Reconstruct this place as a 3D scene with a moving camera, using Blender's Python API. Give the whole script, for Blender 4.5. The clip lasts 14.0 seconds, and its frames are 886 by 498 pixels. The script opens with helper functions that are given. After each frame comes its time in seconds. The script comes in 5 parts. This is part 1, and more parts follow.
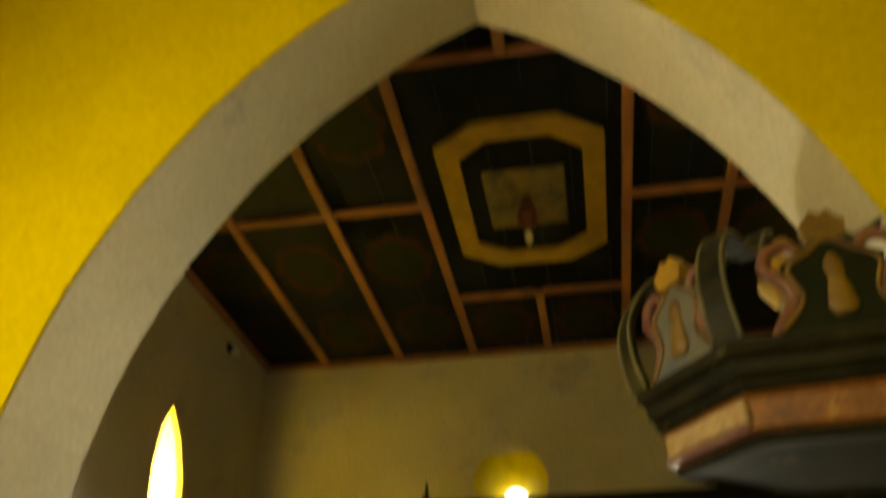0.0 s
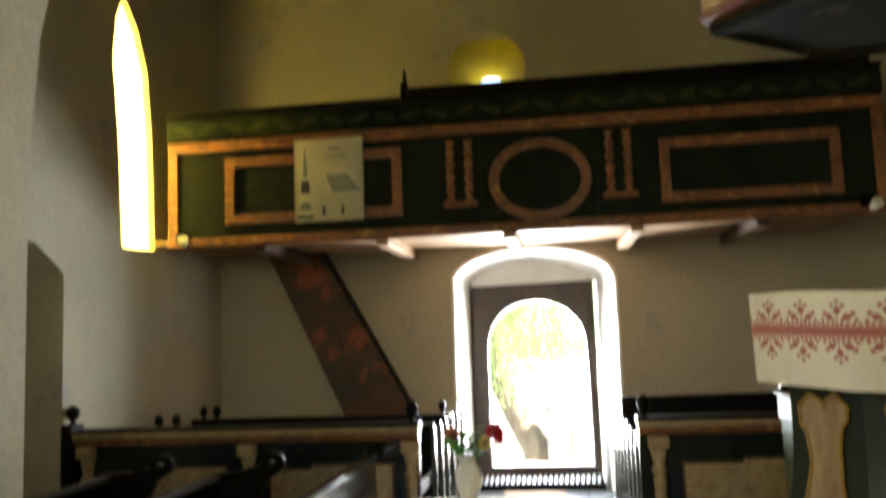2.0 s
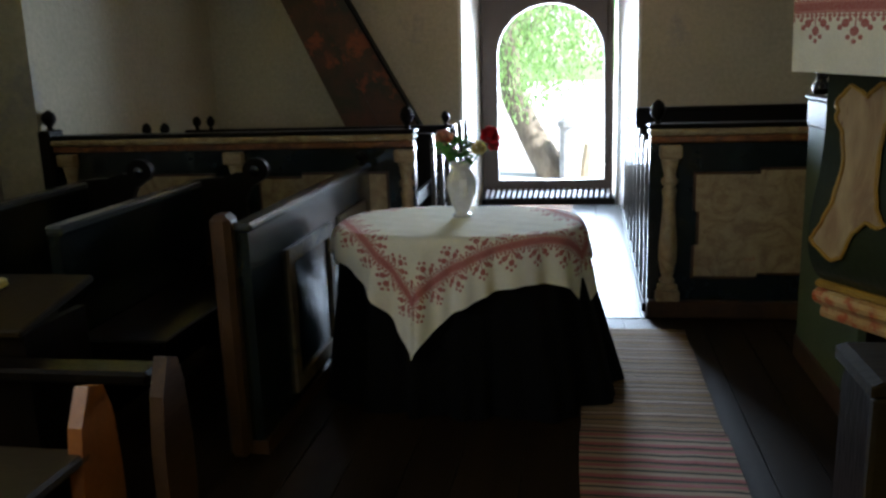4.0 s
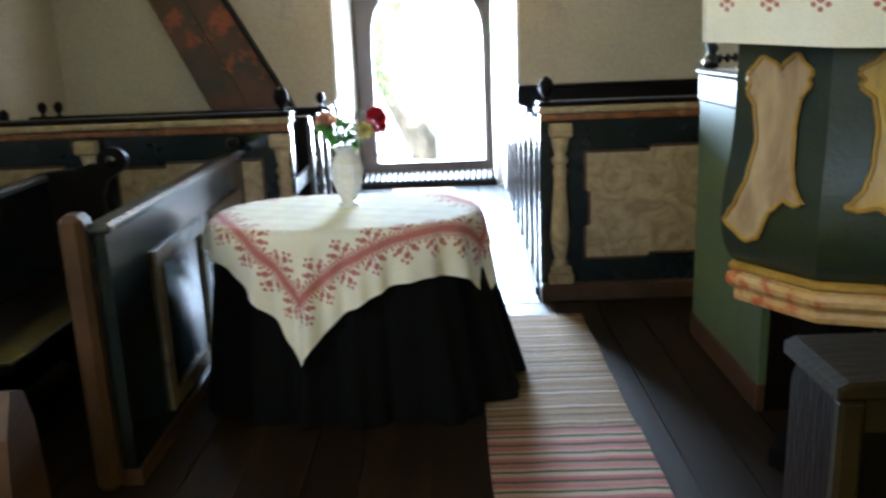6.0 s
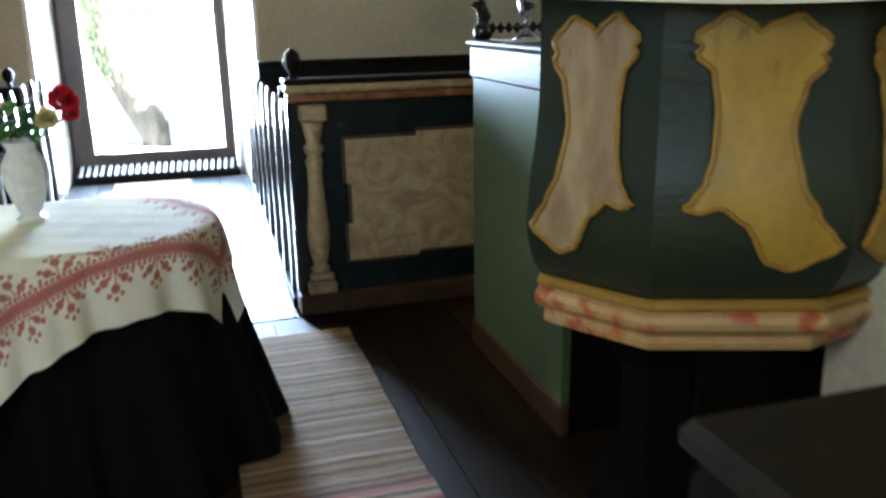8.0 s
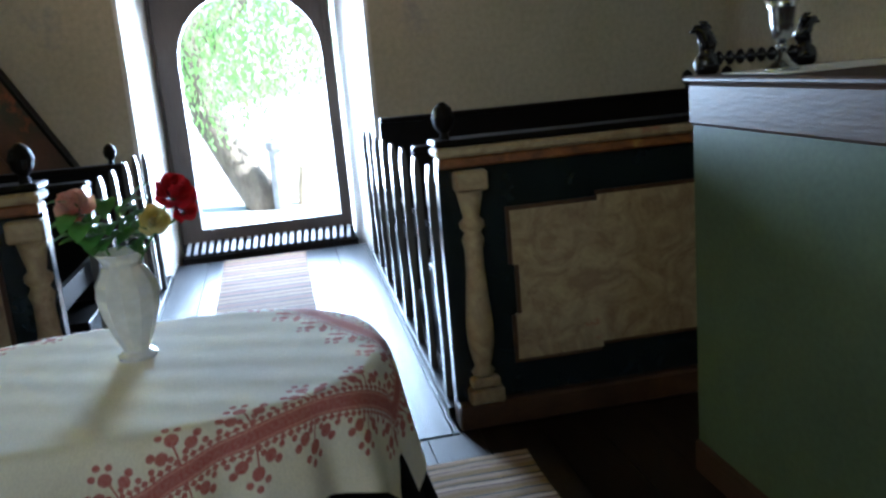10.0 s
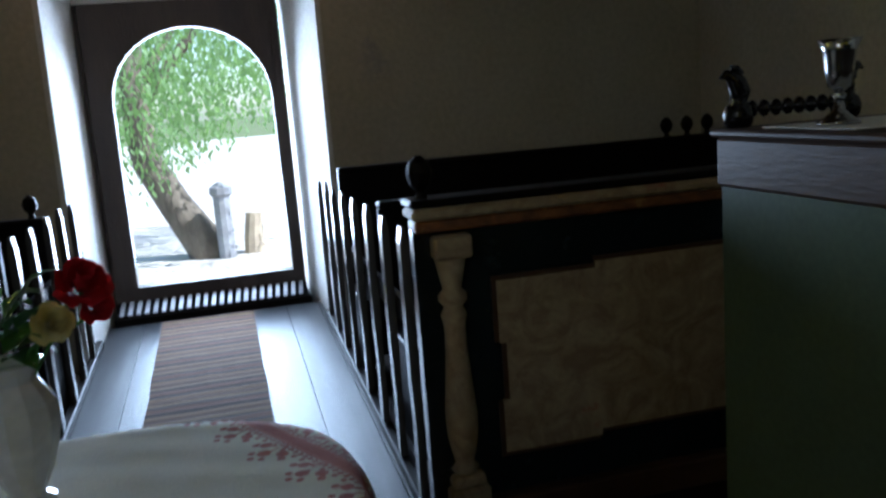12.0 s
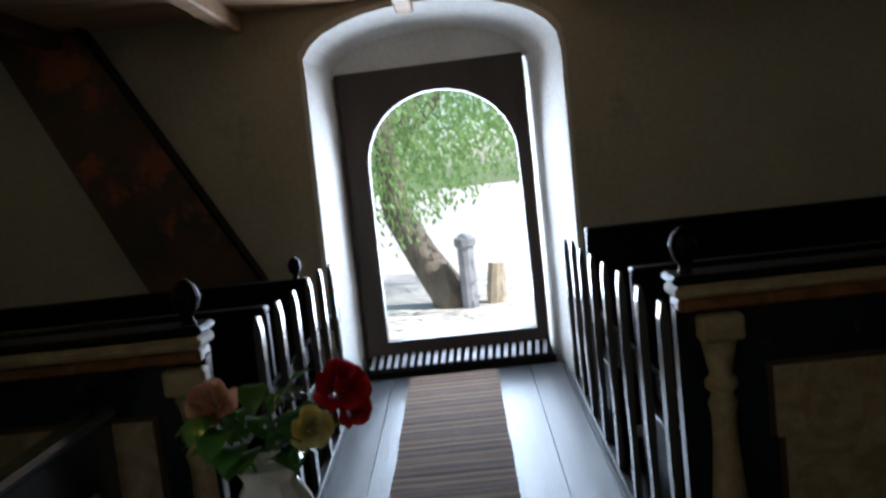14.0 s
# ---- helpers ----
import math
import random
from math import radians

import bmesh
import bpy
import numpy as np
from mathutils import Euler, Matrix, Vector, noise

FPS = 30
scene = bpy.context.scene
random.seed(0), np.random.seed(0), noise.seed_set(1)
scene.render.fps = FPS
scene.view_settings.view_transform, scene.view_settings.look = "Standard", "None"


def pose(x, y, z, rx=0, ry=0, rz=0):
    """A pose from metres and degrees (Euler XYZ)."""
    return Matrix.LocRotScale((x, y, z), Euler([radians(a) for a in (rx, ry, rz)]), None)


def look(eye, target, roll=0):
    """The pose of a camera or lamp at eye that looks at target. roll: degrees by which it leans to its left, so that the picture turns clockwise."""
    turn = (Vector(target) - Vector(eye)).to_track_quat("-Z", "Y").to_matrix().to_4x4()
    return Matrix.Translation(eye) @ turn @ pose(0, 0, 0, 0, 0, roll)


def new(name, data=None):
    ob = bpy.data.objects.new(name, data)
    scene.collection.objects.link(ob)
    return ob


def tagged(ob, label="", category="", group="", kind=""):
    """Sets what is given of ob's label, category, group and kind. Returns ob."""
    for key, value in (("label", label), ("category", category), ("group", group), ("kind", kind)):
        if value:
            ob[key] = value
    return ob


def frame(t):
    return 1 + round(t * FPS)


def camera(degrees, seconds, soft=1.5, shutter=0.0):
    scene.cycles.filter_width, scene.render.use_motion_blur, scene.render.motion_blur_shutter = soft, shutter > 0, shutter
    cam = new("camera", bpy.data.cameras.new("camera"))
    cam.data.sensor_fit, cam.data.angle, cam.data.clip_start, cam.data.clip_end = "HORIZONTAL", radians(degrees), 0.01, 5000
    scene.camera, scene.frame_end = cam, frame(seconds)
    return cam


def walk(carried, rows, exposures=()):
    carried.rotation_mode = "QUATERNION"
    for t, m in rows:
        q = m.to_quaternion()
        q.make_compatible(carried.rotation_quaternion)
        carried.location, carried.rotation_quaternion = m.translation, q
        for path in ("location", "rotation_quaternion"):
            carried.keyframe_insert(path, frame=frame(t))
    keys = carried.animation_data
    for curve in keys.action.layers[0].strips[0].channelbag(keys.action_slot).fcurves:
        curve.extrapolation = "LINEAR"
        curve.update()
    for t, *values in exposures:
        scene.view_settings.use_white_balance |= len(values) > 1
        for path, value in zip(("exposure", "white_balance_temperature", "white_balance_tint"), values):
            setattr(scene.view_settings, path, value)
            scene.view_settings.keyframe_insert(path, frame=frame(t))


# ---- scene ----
cam = camera(56.0, 14.0, soft=2.6, shutter=0.8)
PATH = [
    (0, (0.913, -8.443, 1.592), (0.614, -6.795, 2.685), 0.2),
    (0.5, (0.731, -8.337, 1.547), (0.489, -6.541, 2.394), -1.2),
    (1, (0.711, -8.264, 1.578), (0.479, -6.398, 2.26), -1.5),
    (1.5, (0.717, -8.174, 1.603), (0.459, -6.241, 2.048), -1.8),
    (2, (0.676, -8.136, 1.573), (0.415, -6.165, 1.791), -2.1),
    (2.5, (0.674, -8.057, 1.549), (0.402, -6.076, 1.558), -1.7),
    (3, (0.728, -8.033, 1.527), (0.42, -6.068, 1.326), -1.6),
    (3.5, (0.748, -7.873, 1.467), (0.412, -5.943, 1.064), -1.8),
    (6, (0.644, -7.452, 1.424), (0.62, -5.513, 0.935), -2.2),
    (6.5, (0.63, -7.363, 1.442), (0.736, -5.442, 0.896), -2.3),
    (7, (0.636, -7.147, 1.398), (0.942, -5.261, 0.806), -1.5),
    (7.5, (0.618, -6.961, 1.392), (1.186, -5.133, 0.809), -0.0),
    (8, (0.707, -6.777, 1.36), (1.26, -4.935, 0.811), -1.0),
    (8.5, (0.758, -6.473, 1.358), (1.162, -4.582, 0.848), -3.7),
    (9, (0.689, -6.257, 1.353), (1.031, -4.342, 0.886), -5.1),
    (11.5, (0.554, -5.549, 1.365), (1.004, -3.642, 0.962), -4.4),
    (12, (0.588, -5.465, 1.374), (1.078, -3.558, 1.022), -4.4),
    (12.5, (0.596, -5.379, 1.37), (1.039, -3.453, 1.063), -4.9),
    (13, (0.573, -5.323, 1.346), (0.889, -3.364, 1.096), -4.5),
    (13.5, (0.556, -5.272, 1.385), (0.6, -3.286, 1.159), -6.6),
    (14, (0.568, -5.312, 1.449), (0.511, -3.323, 1.252), -6.2),
]
walk(cam, [(t, look(eye, target, roll)) for t, eye, target, roll in PATH],
     exposures=[(0, 3.18, 12500, 4), (0.8, 3.45, 9800, 7), (1.5, 3.35, 7900, 10), (2.2, 2.65, 6800, 10), (3.0, 1.8, 6200, 10), (3.7, 1.85, 5900, 10), (5.8, 3.6, 5500, 8), (7, 3.4, 5450, 8), (9.2, 3.1, 5200, 8), (10.5, 1.9, 5100, 9), (11.5, 1.1, 5100, 10), (13, 0.68, 5700, 11), (14, 0.6, 5800, 12)])

# ---- world and light ----
world = bpy.data.worlds.new("world")
scene.world = world
world.use_nodes = True
wn = world.node_tree
sky = wn.nodes.new("ShaderNodeTexSky")
sky.sky_type = "NISHITA"
sky.sun_disc = False
sky.sun_elevation, sky.sun_rotation = radians(53), radians(116)
wn.nodes["Background"].inputs["Strength"].default_value = 0.15
wn.links.new(sky.outputs[0], wn.nodes["Background"].inputs["Color"])


def lamp(name, kind, energy, m, color=(1, 1, 1), **sizes):
    data = bpy.data.lights.new(name, kind)
    data.energy, data.color = energy, color
    for key, value in sizes.items():
        if key == "angle":
            data.angle = value
        if key == "size":
            data.shape, data.size = "RECTANGLE", value
        if key == "size_y":
            data.size_y = value
    ob = new(name, data)
    ob.matrix_world = m
    return ob


lamp("sun", "SUN", 5.0, look((6, 1, 9), (0, 4, 0)), (1, 0.95, 0.86), angle=radians(0.5))
WL_LAMP = -3.05
# daylight entering by the open door and the lancet, and by unseen chancel windows added behind and beside the walk
lamp("door_daylight", "AREA", 66, look((0.48, 0.35, 1.2), (0.48, -3, 0.7)), (0.76, 0.88, 1), size=0.9, size_y=1.5)
lamp("lancet_daylight", "AREA", 25, look((WL_LAMP, -2.12, 3.3), (0, -2.12, 3.2)), (1, 0.92, 0.56), size=0.7, size_y=2.2)
lamp("chancel_daylight", "AREA", 9, look((-2.45, -7.75, 2.8), (1.2, -7.0, 2.3)), (1, 0.95, 0.8), size=0.75, size_y=2.2)
lamp("chancel_daylight", "AREA", 1.5, look((0.45, -11.05, 2.8), (0.45, -5, 2.2)), (1, 0.96, 0.86), size=0.8, size_y=2.0)

# ---- materials ----


def node(nt, kind, **props):
    n = nt.nodes.new(kind)
    for key, value in props.items():
        if key in n.inputs:
            n.inputs[key].default_value = value
    return n


def mat(name, color, color2=None, scale=6.0, rough=0.7, metal=0.0, bump=0.15, stretch=(1, 1, 1), fine=60.0, spots=None, spot_scale=3.0, spot_cut=0.6, random_tone=0.0, coat=0.0, distort=0.0):
    """Procedural surface: two colours mixed by a broad noise, fine grain, optional stains, fine relief."""
    m = bpy.data.materials.new(name)
    m.use_nodes = True
    nt = m.node_tree
    b = nt.nodes["Principled BSDF"]
    b.inputs["Roughness"].default_value = rough
    b.inputs["Metallic"].default_value = metal
    b.inputs["Coat Weight"].default_value = coat
    tc = node(nt, "ShaderNodeTexCoord")
    mp = node(nt, "ShaderNodeMapping", Scale=stretch)
    nt.links.new(tc.outputs["Object"], mp.inputs["Vector"])
    broad = node(nt, "ShaderNodeTexNoise", Scale=scale, Detail=6.0, Roughness=0.6, Distortion=distort)
    grain = node(nt, "ShaderNodeTexNoise", Scale=fine, Detail=3.0)
    for n in (broad, grain):
        nt.links.new(mp.outputs[0], n.inputs["Vector"])
    c2 = color2 or tuple(c * 0.8 for c in color)
    ramp = node(nt, "ShaderNodeValToRGB")
    ramp.color_ramp.elements[0].position, ramp.color_ramp.elements[1].position = 0.36, 0.64
    ramp.color_ramp.elements[0].color, ramp.color_ramp.elements[1].color = (*color, 1), (*c2, 1)
    nt.links.new(broad.outputs["Fac"], ramp.inputs[0])
    last = ramp.outputs[0]
    if spots:
        sn = node(nt, "ShaderNodeTexNoise", Scale=spot_scale, Detail=8.0, Roughness=0.7)
        nt.links.new(mp.outputs[0], sn.inputs["Vector"])
        sr = node(nt, "ShaderNodeValToRGB")
        sr.color_ramp.elements[0].position, sr.color_ramp.elements[1].position = spot_cut, spot_cut + 0.06
        nt.links.new(sn.outputs["Fac"], sr.inputs[0])
        mx = node(nt, "ShaderNodeMix")
        mx.data_type = "RGBA"
        nt.links.new(sr.outputs[0], mx.inputs[0])
        nt.links.new(last, mx.inputs[6])
        mx.inputs[7].default_value = (*spots, 1)
        last = mx.outputs[2]
    hsv = node(nt, "ShaderNodeHueSaturation")
    gm = node(nt, "ShaderNodeMapRange")
    gm.inputs["To Min"].default_value, gm.inputs["To Max"].default_value = 0.78, 1.22
    nt.links.new(grain.outputs["Fac"], gm.inputs["Value"])
    value = gm.outputs[0]
    if random_tone:
        info = node(nt, "ShaderNodeObjectInfo")
        rm = node(nt, "ShaderNodeMapRange")
        rm.inputs["To Min"].default_value, rm.inputs["To Max"].default_value = 1 - random_tone, 1 + random_tone
        nt.links.new(info.outputs["Random"], rm.inputs["Value"])
        mu = node(nt, "ShaderNodeMath")
        mu.operation = "MULTIPLY"
        nt.links.new(gm.outputs[0], mu.inputs[0])
        nt.links.new(rm.outputs[0], mu.inputs[1])
        value = mu.outputs[0]
    nt.links.new(value, hsv.inputs["Value"])
    nt.links.new(last, hsv.inputs["Color"])
    nt.links.new(hsv.outputs[0], b.inputs["Base Color"])
    bp = node(nt, "ShaderNodeBump", Strength=bump, Distance=0.01)
    ad = node(nt, "ShaderNodeMath")
    ad.operation = "ADD"
    nt.links.new(broad.outputs["Fac"], ad.inputs[0])
    nt.links.new(grain.outputs["Fac"], ad.inputs[1])
    nt.links.new(ad.outputs[0], bp.inputs["Height"])
    nt.links.new(bp.outputs[0], b.inputs["Normal"])
    return m


PLASTER = mat("plaster", (0.52, 0.47, 0.35), (0.455, 0.405, 0.29), scale=1.3, fine=30, rough=0.9, bump=0.25, spots=(0.4, 0.36, 0.31), spot_scale=1.1, spot_cut=0.6)
PLASTER_WARM = mat("yellow_plaster", (0.68, 0.55, 0.016), (0.6, 0.48, 0.013), scale=1.2, fine=30, rough=0.9, bump=0.25)
LIME = mat("limewash", (0.74, 0.7, 0.64), (0.66, 0.62, 0.56), scale=2.5, fine=40, rough=0.9, bump=0.3)
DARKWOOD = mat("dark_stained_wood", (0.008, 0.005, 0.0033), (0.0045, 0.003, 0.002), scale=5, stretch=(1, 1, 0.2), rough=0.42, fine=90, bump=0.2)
BROWNWOOD = mat("brown_wood", (0.085, 0.042, 0.02), (0.045, 0.022, 0.011), scale=5, stretch=(1, 0.15, 1), rough=0.5, fine=90, bump=0.2)
FLOORWOOD = mat("floor_boards", (0.024, 0.014, 0.007), (0.012, 0.007, 0.004), scale=3, stretch=(4, 0.3, 1), rough=0.5, fine=80, bump=0.3, random_tone=0.2, spots=(0.02, 0.013, 0.009), spot_scale=2.2, spot_cut=0.62)
GREYWOOD = mat("worn_grey_boards", (0.042, 0.042, 0.043), (0.02, 0.02, 0.021), scale=3, stretch=(5, 0.3, 1), rough=0.3, fine=80, bump=0.25, random_tone=0.12, spots=(0.075, 0.068, 0.06), spot_scale=6, spot_cut=0.66)
GREENPAINT = mat("dark_green_paint", (0.011, 0.016, 0.007), (0.006, 0.008, 0.004), scale=4, rough=0.5, fine=60, spots=(0.03, 0.035, 0.012), spot_scale=5, spot_cut=0.62)
BLUEPAINT = mat("blue_black_paint", (0.013, 0.019, 0.021), (0.007, 0.01, 0.01), scale=4, rough=0.2, bump=0.06, fine=60, spots=(0.02, 0.026, 0.025), spot_scale=6, spot_cut=0.6)
ORANGE = mat("orange_marbled_paint", (0.27, 0.1, 0.026), (0.12, 0.042, 0.014), scale=7, rough=0.45, fine=50, distort=2.0, spots=(0.36, 0.19, 0.05), spot_scale=8, spot_cut=0.58)
MARBLED = mat("cream_marbled_paint", (0.42, 0.32, 0.17), (0.26, 0.17, 0.085), scale=6, rough=0.6, fine=50, distort=2.5, spots=(0.34, 0.12, 0.06), spot_scale=5, spot_cut=0.62)
GREENPANEL = mat("sage_green_paint", (0.085, 0.115, 0.06), (0.068, 0.093, 0.048), scale=2, rough=0.5, fine=60, bump=0.08)
BLACKCLOTH = mat("black_cloth", (0.0035, 0.0033, 0.0036), (0.0028, 0.0027, 0.003), scale=20, rough=0.95, fine=200)
BLACKCLOTH.node_tree.nodes["Principled BSDF"].inputs["Specular IOR Level"].default_value = 0.12
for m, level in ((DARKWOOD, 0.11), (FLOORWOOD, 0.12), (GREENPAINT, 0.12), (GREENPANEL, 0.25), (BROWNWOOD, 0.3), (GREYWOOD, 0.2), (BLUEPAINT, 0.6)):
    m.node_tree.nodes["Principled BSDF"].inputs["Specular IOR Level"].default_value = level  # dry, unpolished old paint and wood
WHITECLOTH = mat("white_linen", (0.78, 0.76, 0.7), (0.72, 0.7, 0.64), scale=12, rough=0.9, fine=220, bump=0.1)

# ---- helpers of this scene ----


def part(name, bm, material, parent=None, label="", smooth=False):
    me = bpy.data.meshes.new(name)
    bmesh.ops.recalc_face_normals(bm, faces=bm.faces)
    if smooth:
        for f in bm.faces:
            f.smooth = True
    bm.to_mesh(me)
    bm.free()
    me.materials.append(material)
    ob = new(name, me)
    if parent is not None:
        ob.parent = parent
    if label:
        ob["label"] = label
    return ob


def thing(name, x, y, z, label, category, group="", kind="", rz=0):
    ob = new(name)
    ob.empty_display_size = 0.1
    ob.matrix_basis = pose(x, y, z, 0, 0, rz)
    return tagged(ob, label, category, group, kind)


def add_box(bm, x0, x1, y0, y1, z0, z1, bevel=0.0):
    r = bmesh.ops.create_cube(bm, size=1)
    vs = r["verts"]
    for v in vs:
        v.co = Vector(((x0 + x1) / 2 + v.co.x * (x1 - x0), (y0 + y1) / 2 + v.co.y * (y1 - y0), (z0 + z1) / 2 + v.co.z * (z1 - z0)))
    if bevel:
        es = list({e for v in vs for e in v.link_edges})
        bmesh.ops.bevel(bm, geom=es, offset=bevel, segments=1, affect="EDGES")
    return bm


def box(x0, x1, y0, y1, z0, z1, bevel=0.0):
    return add_box(bmesh.new(), x0, x1, y0, y1, z0, z1, bevel)


def prism(outline, y0, y1, bm=None, bevel=0.0):
    """Outline of (x, z) pairs, extruded along y."""
    bm = bm or bmesh.new()
    lo = [bm.verts.new((x, y0, z)) for x, z in outline]
    f = bm.faces.new(lo)
    r = bmesh.ops.extrude_face_region(bm, geom=[f])
    up = [v for v in r["geom"] if isinstance(v, bmesh.types.BMVert)]
    for v in up:
        v.co.y = y1
    if bevel:
        es = [e for e in bm.edges if all(abs(v.co.y - y0) < 1e-6 for v in e.verts)]
        bmesh.ops.bevel(bm, geom=es, offset=bevel, segments=1, affect="EDGES")
    return bm


def lathe(profile, steps=24, bm=None, ring=None):
    """Profile of (radius, z) turned round z; ring: unit outline of (x, y) pairs instead of a circle."""
    bm = bm or bmesh.new()
    ring = ring or [(math.cos(2 * math.pi * k / steps), math.sin(2 * math.pi * k / steps)) for k in range(steps)]
    rows = [[bm.verts.new((r * a, r * b, z)) for a, b in ring] for r, z in profile]
    n = len(ring)
    for lo, hi in zip(rows, rows[1:]):
        for k in range(n):
            bm.faces.new((lo[k], lo[(k + 1) % n], hi[(k + 1) % n], hi[k]))
    bm.faces.new(rows[0])
    bm.faces.new(rows[-1])
    return bm


def tube(points, radius, steps=8, bm=None):
    """A round bar along a line of points; radius is a number or one for each point."""
    bm = bm or bmesh.new()
    pts = [Vector(p) for p in points]
    rad = radius if isinstance(radius, (list, tuple)) else [radius] * len(pts)
    rows = []
    for k, p in enumerate(pts):
        d = (pts[min(k + 1, len(pts) - 1)] - pts[max(k - 1, 0)]).normalized()
        side = d.cross(Vector((0.31, 0.2, 0.93))).normalized()
        up = d.cross(side)
        rows.append([bm.verts.new(p + rad[k] * (math.cos(a) * side + math.sin(a) * up)) for a in (2 * math.pi * j / steps for j in range(steps))])
    for lo, hi in zip(rows, rows[1:]):
        for j in range(steps):
            bm.faces.new((lo[j], lo[(j + 1) % steps], hi[(j + 1) % steps], hi[j]))
    bm.faces.new(rows[0])
    bm.faces.new(rows[-1])
    return bm


def holed_wall(outer, hole, y0, y1, hole1=None):
    """A wall across y with a hole: outlines of (x, z) pairs; hole1 is the hole's outline on the y1 side (a splayed reveal)."""
    bm = bmesh.new()
    hole1 = hole1 or hole
    a0, a1 = [bm.verts.new((x, y0, z)) for x, z in outer], [bm.verts.new((x, y1, z)) for x, z in outer]
    h0, h1 = [bm.verts.new((x, y0, z)) for x, z in hole], [bm.verts.new((x, y1, z)) for x, z in hole1]
    for ring in ((a0, h0), (a1, h1)):
        es = []
        for loop in ring:
            for k in range(len(loop)):
                e = bm.edges.get((loop[k], loop[(k + 1) % len(loop)])) or bm.edges.new((loop[k], loop[(k + 1) % len(loop)]))
                es.append(e)
        bmesh.ops.triangle_fill(bm, edges=es, use_beauty=True)
    for p, q in ((a0, a1), (h0, h1)):
        for k in range(len(p)):
            j = (k + 1) % len(p)
            bm.faces.new((p[k], p[j], q[j], q[k]))
    return bm


def spline(points, steps):
    """Points of a smooth curve through the given points."""
    p = [Vector(q) for q in points]
    out = []
    for k in range(len(p) - 1):
        a, b, c, d = p[max(k - 1, 0)], p[k], p[k + 1], p[min(k + 2, len(p) - 1)]
        for j in range(steps):
            t_ = j / steps
            out.append(0.5 * (2 * b + (c - a) * t_ + (2 * a - 5 * b + 4 * c - d) * t_ ** 2 + (3 * b - a - 3 * c + d) * t_ ** 3))
    return out + [p[-1]]


def structure(name, bm, material, label, category):
    return tagged(part(name, bm, material), label, category, "", "structure")


def arc(cx, cz, r, a0, a1, n, sx=1.0, sz=1.0):
    return [(cx + sx * r * math.cos(radians(a0 + (a1 - a0) * k / n)), cz + sz * r * math.sin(radians(a0 + (a1 - a0) * k / n))) for k in range(n + 1)]


# ---- the shell ----
WL, WR, WB, ZC = -2.5, 3.7, -0.5, 5.5
structure("floor", box(-3.4, 4.5, -11.2, 0.3, -0.2, -0.012), mat("under_floor", (0.03, 0.02, 0.014), rough=0.9), "dark ground under the floor boards", "floor")
structure("ground", box(-400, 400, 0.3, 600, -1.2, -0.3), mat("lawn", (0.1, 0.16, 0.04), (0.16, 0.17, 0.08), scale=0.8, rough=0.95, fine=30, bump=0.5), "sunlit grass in front of the church door", "ground")

# pale surface stretched to 60 m, standing in for the overexposed white outdoors
structure("pavement", box(-40, 40, 0.32, 60, -0.32, -0.285), mat("pale_gravel", (0.55, 0.52, 0.46), (0.46, 0.43, 0.38), scale=2.0, rough=0.95, fine=60, bump=0.4, spots=(0.2, 0.24, 0.1), spot_scale=0.9, spot_cut=0.63), "sunlit pale gravel yard with tufts of grass", "yard")

# back wall with the deep splayed door opening; a small round window above the gallery
door_in = [(-0.27, -0.1), (1.21, -0.1), (1.22, 2.05)] + [(0.475 + 0.745 * math.cos(radians(a)), 2.05 + 0.34 * math.sin(radians(a)) ** 0.85) for a in range(12, 180, 12)] + [(-0.25, 2.05)]
door_out = [(-0.15, -0.1), (1.06, -0.1), (1.06, 2.05)] + [(0.455 + 0.6 * math.cos(radians(a)), 2.05 + 0.24 * math.sin(radians(a)) ** 0.85) for a in range(12, 180, 12)] + [(-0.15, 2.05)]
structure("wall_west", holed_wall([(WL - 0.7, -0.2), (WR + 0.7, -0.2), (WR + 0.7, 3.4), (WL - 0.7, 3.4)], door_in, WB, 0.1, door_out), PLASTER, "grey-beige plastered back wall with a splayed doorway", "wall")
reveal = [(x + (0.006 if x < 0.5 else -0.006), z - (0.006 if z > 1 else 0)) for x, z in door_in]
reveal_out = [(x + (0.006 if x < 0.5 else -0.006), z - (0.006 if z > 1 else 0)) for x, z in door_out]
bm = bmesh.new()
front = [bm.verts.new((x, WB - 0.004, z)) for x, z in reveal[1:] + reveal[:1]]
rim = [bm.verts.new((x + (-0.03 if x < 0.5 else 0.03), WB - 0.005, z + (0.03 if z > 2.06 else 0))) for x, z in reveal[1:] + reveal[:1]]
back = [bm.verts.new((x, 0.1, z)) for x, z in reveal_out[1:] + reveal_out[:1]]
for k in range(len(front) - 1):
    bm.faces.new((front[k], front[k + 1], back[k + 1], back[k]))
    bm.faces.new((rim[k], rim[k + 1], front[k + 1], front[k]))
structure("trim", bm, LIME, "white limewashed reveal of the doorway", "reveal")
structure("trim", box(-0.17, 1.08, 0.0, 0.09, 2.085, 2.42), LIME, "limewashed infill above the door frame", "infill")
occ = (0.14, 4.1)
round_in = arc(occ[0], occ[1], 0.37, 0, 345, 23)
round_out = arc(occ[0] + 0.0, occ[1] - 0.02, 0.14, 0, 345, 23)
structure("wall_west_upper", holed_wall([(WL - 0.7, 3.4), (WR + 0.7, 3.4), (WR + 0.7, ZC + 0.3), (WL - 0.7, ZC + 0.3)], round_in, WB, 0.1, round_out), PLASTER, "plastered back wall above the gallery with a round window", "wall")
bm = bmesh.new()
ra = [bm.verts.new((x * 0.99 + 0.0014, WB + 0.004, z)) for x, z in round_in]
